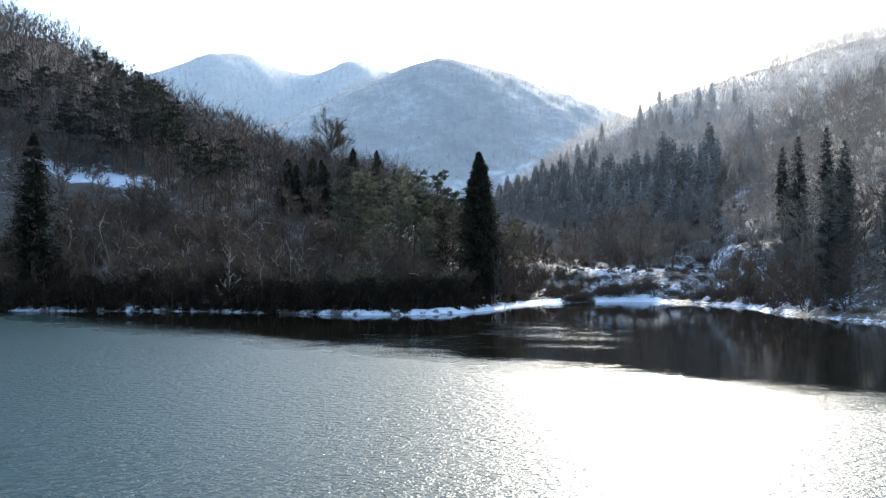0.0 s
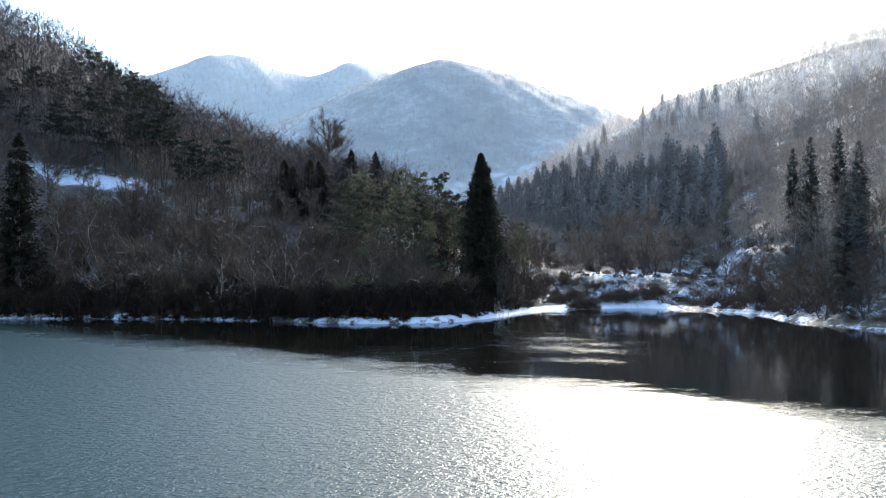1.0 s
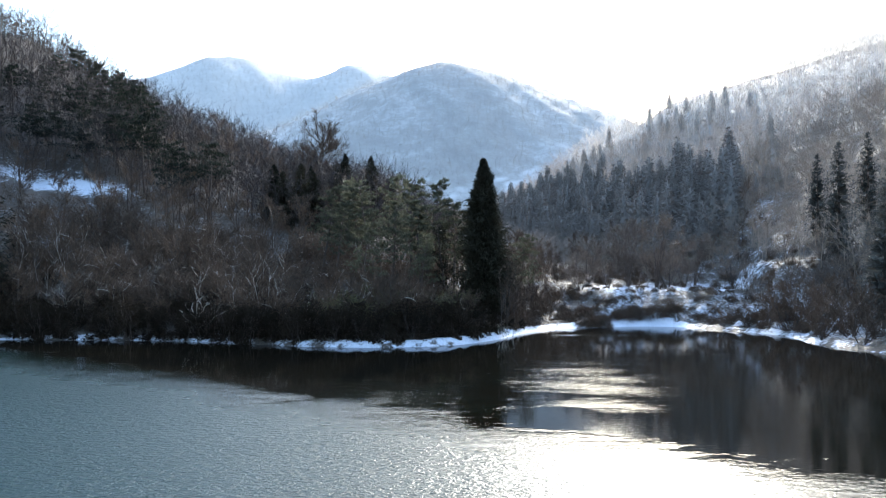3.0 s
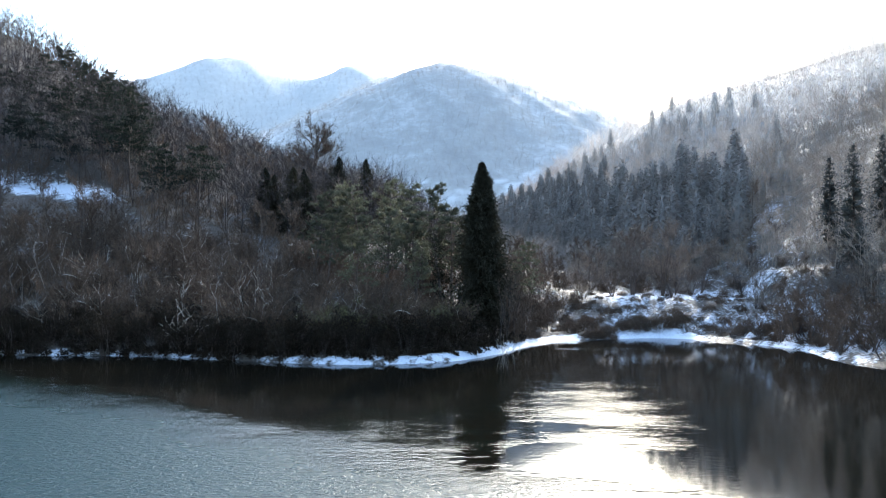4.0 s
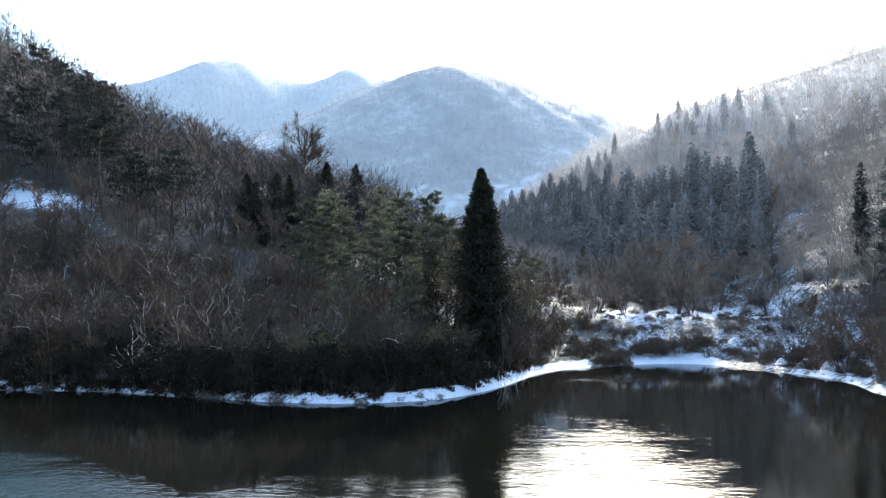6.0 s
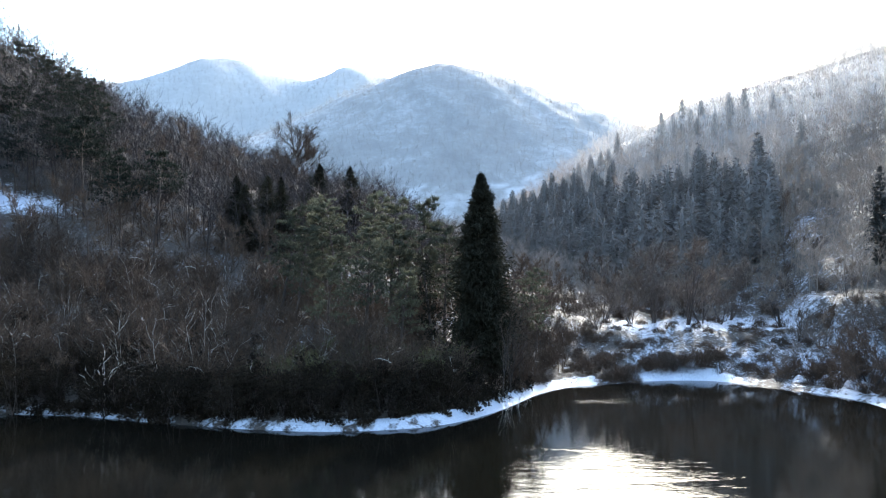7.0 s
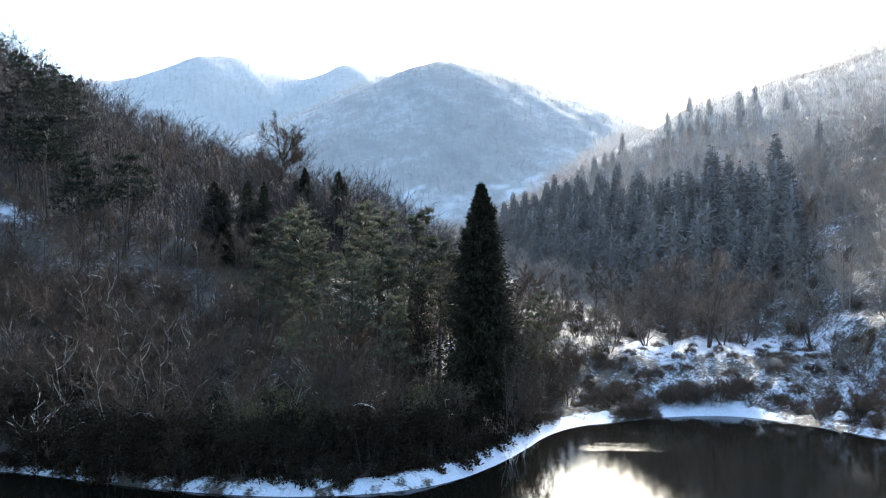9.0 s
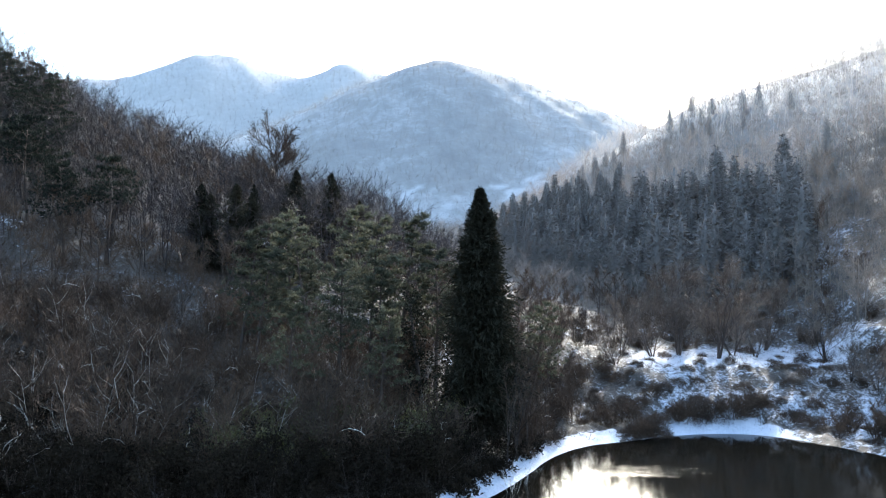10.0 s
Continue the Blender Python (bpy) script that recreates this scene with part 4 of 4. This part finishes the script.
bare_far = [thin_tree(10, 15, 13, 0.85, 0.055) for _ in range(5)]
bush_far = [thin_bush(2.4, 90) for _ in range(4)]
tuft_far = [thin_bush(0.7, 16) for _ in range(4)]
wood_of("dry_grass", tuft_far, spots_on(land, 2800, (9, 60), (100, 150), 0.4, 0.5, 1.3, lambda x, y: dist(x, y) > 0.9 and rolling(x, y, 7.0, 3.0) + rolling(x, y, 2.9, 1.0) > -0.2), M_DRY, "brown grass and stalks poking through the snow", "grass")
wood_of("bank_grass", tuft_far, spots_on(land, 420, (-40, 12), (90, 114), 0.35, 0.35, 0.8, lambda x, y: 0.7 < dist(x, y) < 2.6 and rolling(x, y, 3.3, 3.0) > -0.3), M_DRY, "dry grass and stalks on the snowy bank", "grass")
tiny = [thin_tree(6, 7, 5, 0.8, 0.13) for _ in range(4)]
bare_high = [thin_tree(10, 12, 8, 0.85, 0.085) for _ in range(5)]
wood_of("slope_woods", bare_far, spots_on(land, 1300, (-135, 2), (142, 240), 2.1, 0.68, 1.18, lambda x, y: off_shelf(x, y) and x > -0.66 * y), M_SLOPE_TWIG, "leafless brown woods on the snowy slope")
wood_of("slope_brush", bush_far, spots_on(land, 1300, (-115, 6), (100, 215), 1.5, 0.7, 1.5, lambda x, y: off_shelf(x, y) and dist(x, y) > 3), M_DRY, "brown undergrowth on the wooded slope", "undergrowth")
fir_belt_shapes = [thin_cedar(12.6 + 0.6 * k, 3.3 + 0.3 * k, 1100) for k in range(4)]
belt_spots = spots_on(land, 360, (-30, 80), (150, 330), 3.8, 0.7, 1.15, fir_belt)
fir_spots = spots_on(land, 200, (-30, 260), (135, 440), 4.0, 0.42, 0.68, firs)
bare_spots = spots_on(land, 3600, (-30, 320), (105, 420), 2.5, 0.6, 1.0, lambda x, y: right_side(x, y) and not fir_belt(x, y))


# sorts plants by height, for colours that carry more haze higher up
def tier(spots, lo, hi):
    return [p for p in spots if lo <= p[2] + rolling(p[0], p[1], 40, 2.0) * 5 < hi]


wood_of("conifer_woods", fir_belt_shapes, belt_spots, M_HAZE_NEEDLE_LOW, "dark stand of conifers at the foot of the hill, paled for haze", "conifer woods")
wood_of("rimed_conifer_woods", fir_belt_shapes, tier(fir_spots, -99, 56), M_HAZE_NEEDLE_MID, "conifers on the hillside, greyed for haze", "conifer woods")
wood_of("upper_conifer_woods", fir_belt_shapes, tier(fir_spots, 56, 999), M_HAZE_NEEDLE_HIGH, "conifers on the upper hillside, whitened for haze", "conifer woods")
wood_of("near_hillside_woods", bare_far, [p for p in tier(bare_spots, -99, 50) if p[1] < 205], M_NEAR_HILL, "leafless brown woods on the near hillside, greyed for haze", "woods")
wood_of("hillside_woods", bare_far, [p for p in tier(bare_spots, -99, 50) if p[1] >= 205], M_HAZE_TWIG_LOW, "leafless woods on the hillside, paled for haze", "woods")
wood_of("upper_hillside_woods", bare_high, tier(bare_spots, 50, 999), M_HAZE_TWIG_HIGH, "leafless woods on the upper hillside, whitened for haze", "woods")
wood_of("hillside_brush", bush_far, spots_on(land, 1200, (12, 160), (140, 320), 2.6, 0.7, 1.6, lambda x, y: x > 0.75 * foot_of_hill(y)), M_NEAR_HILL, "brown undergrowth on the hillside, greyed for haze", "undergrowth")
wood_of("valley_woods", bare_far, spots_on(land, 330, (-35, 60), (172, 420), 4.5, 0.6, 0.95, lambda x, y: x < foot_of_hill(y) + 8), M_HAZE_TWIG_LOW, "leafless woods in the valley, paled for haze", "woods")
wood_of("mountain_woods", tiny, spots_on(centre_peak, 5200, (-190, 250), (350, 612), 2.9, 0.7, 1.2, lambda x, y: terraces(x, y) < 0.3), M_FAR_WOOD, "woods on the mountain, paled in colour for haze", "woods")
wood_of("ridge_woods", tiny, spots_on(back_ridge, 2600, (-440, 30), (600, 860), 5.0, 0.9, 1.5), M_FAR_WOOD, "woods on the far ridge, paled in colour for haze", "woods")
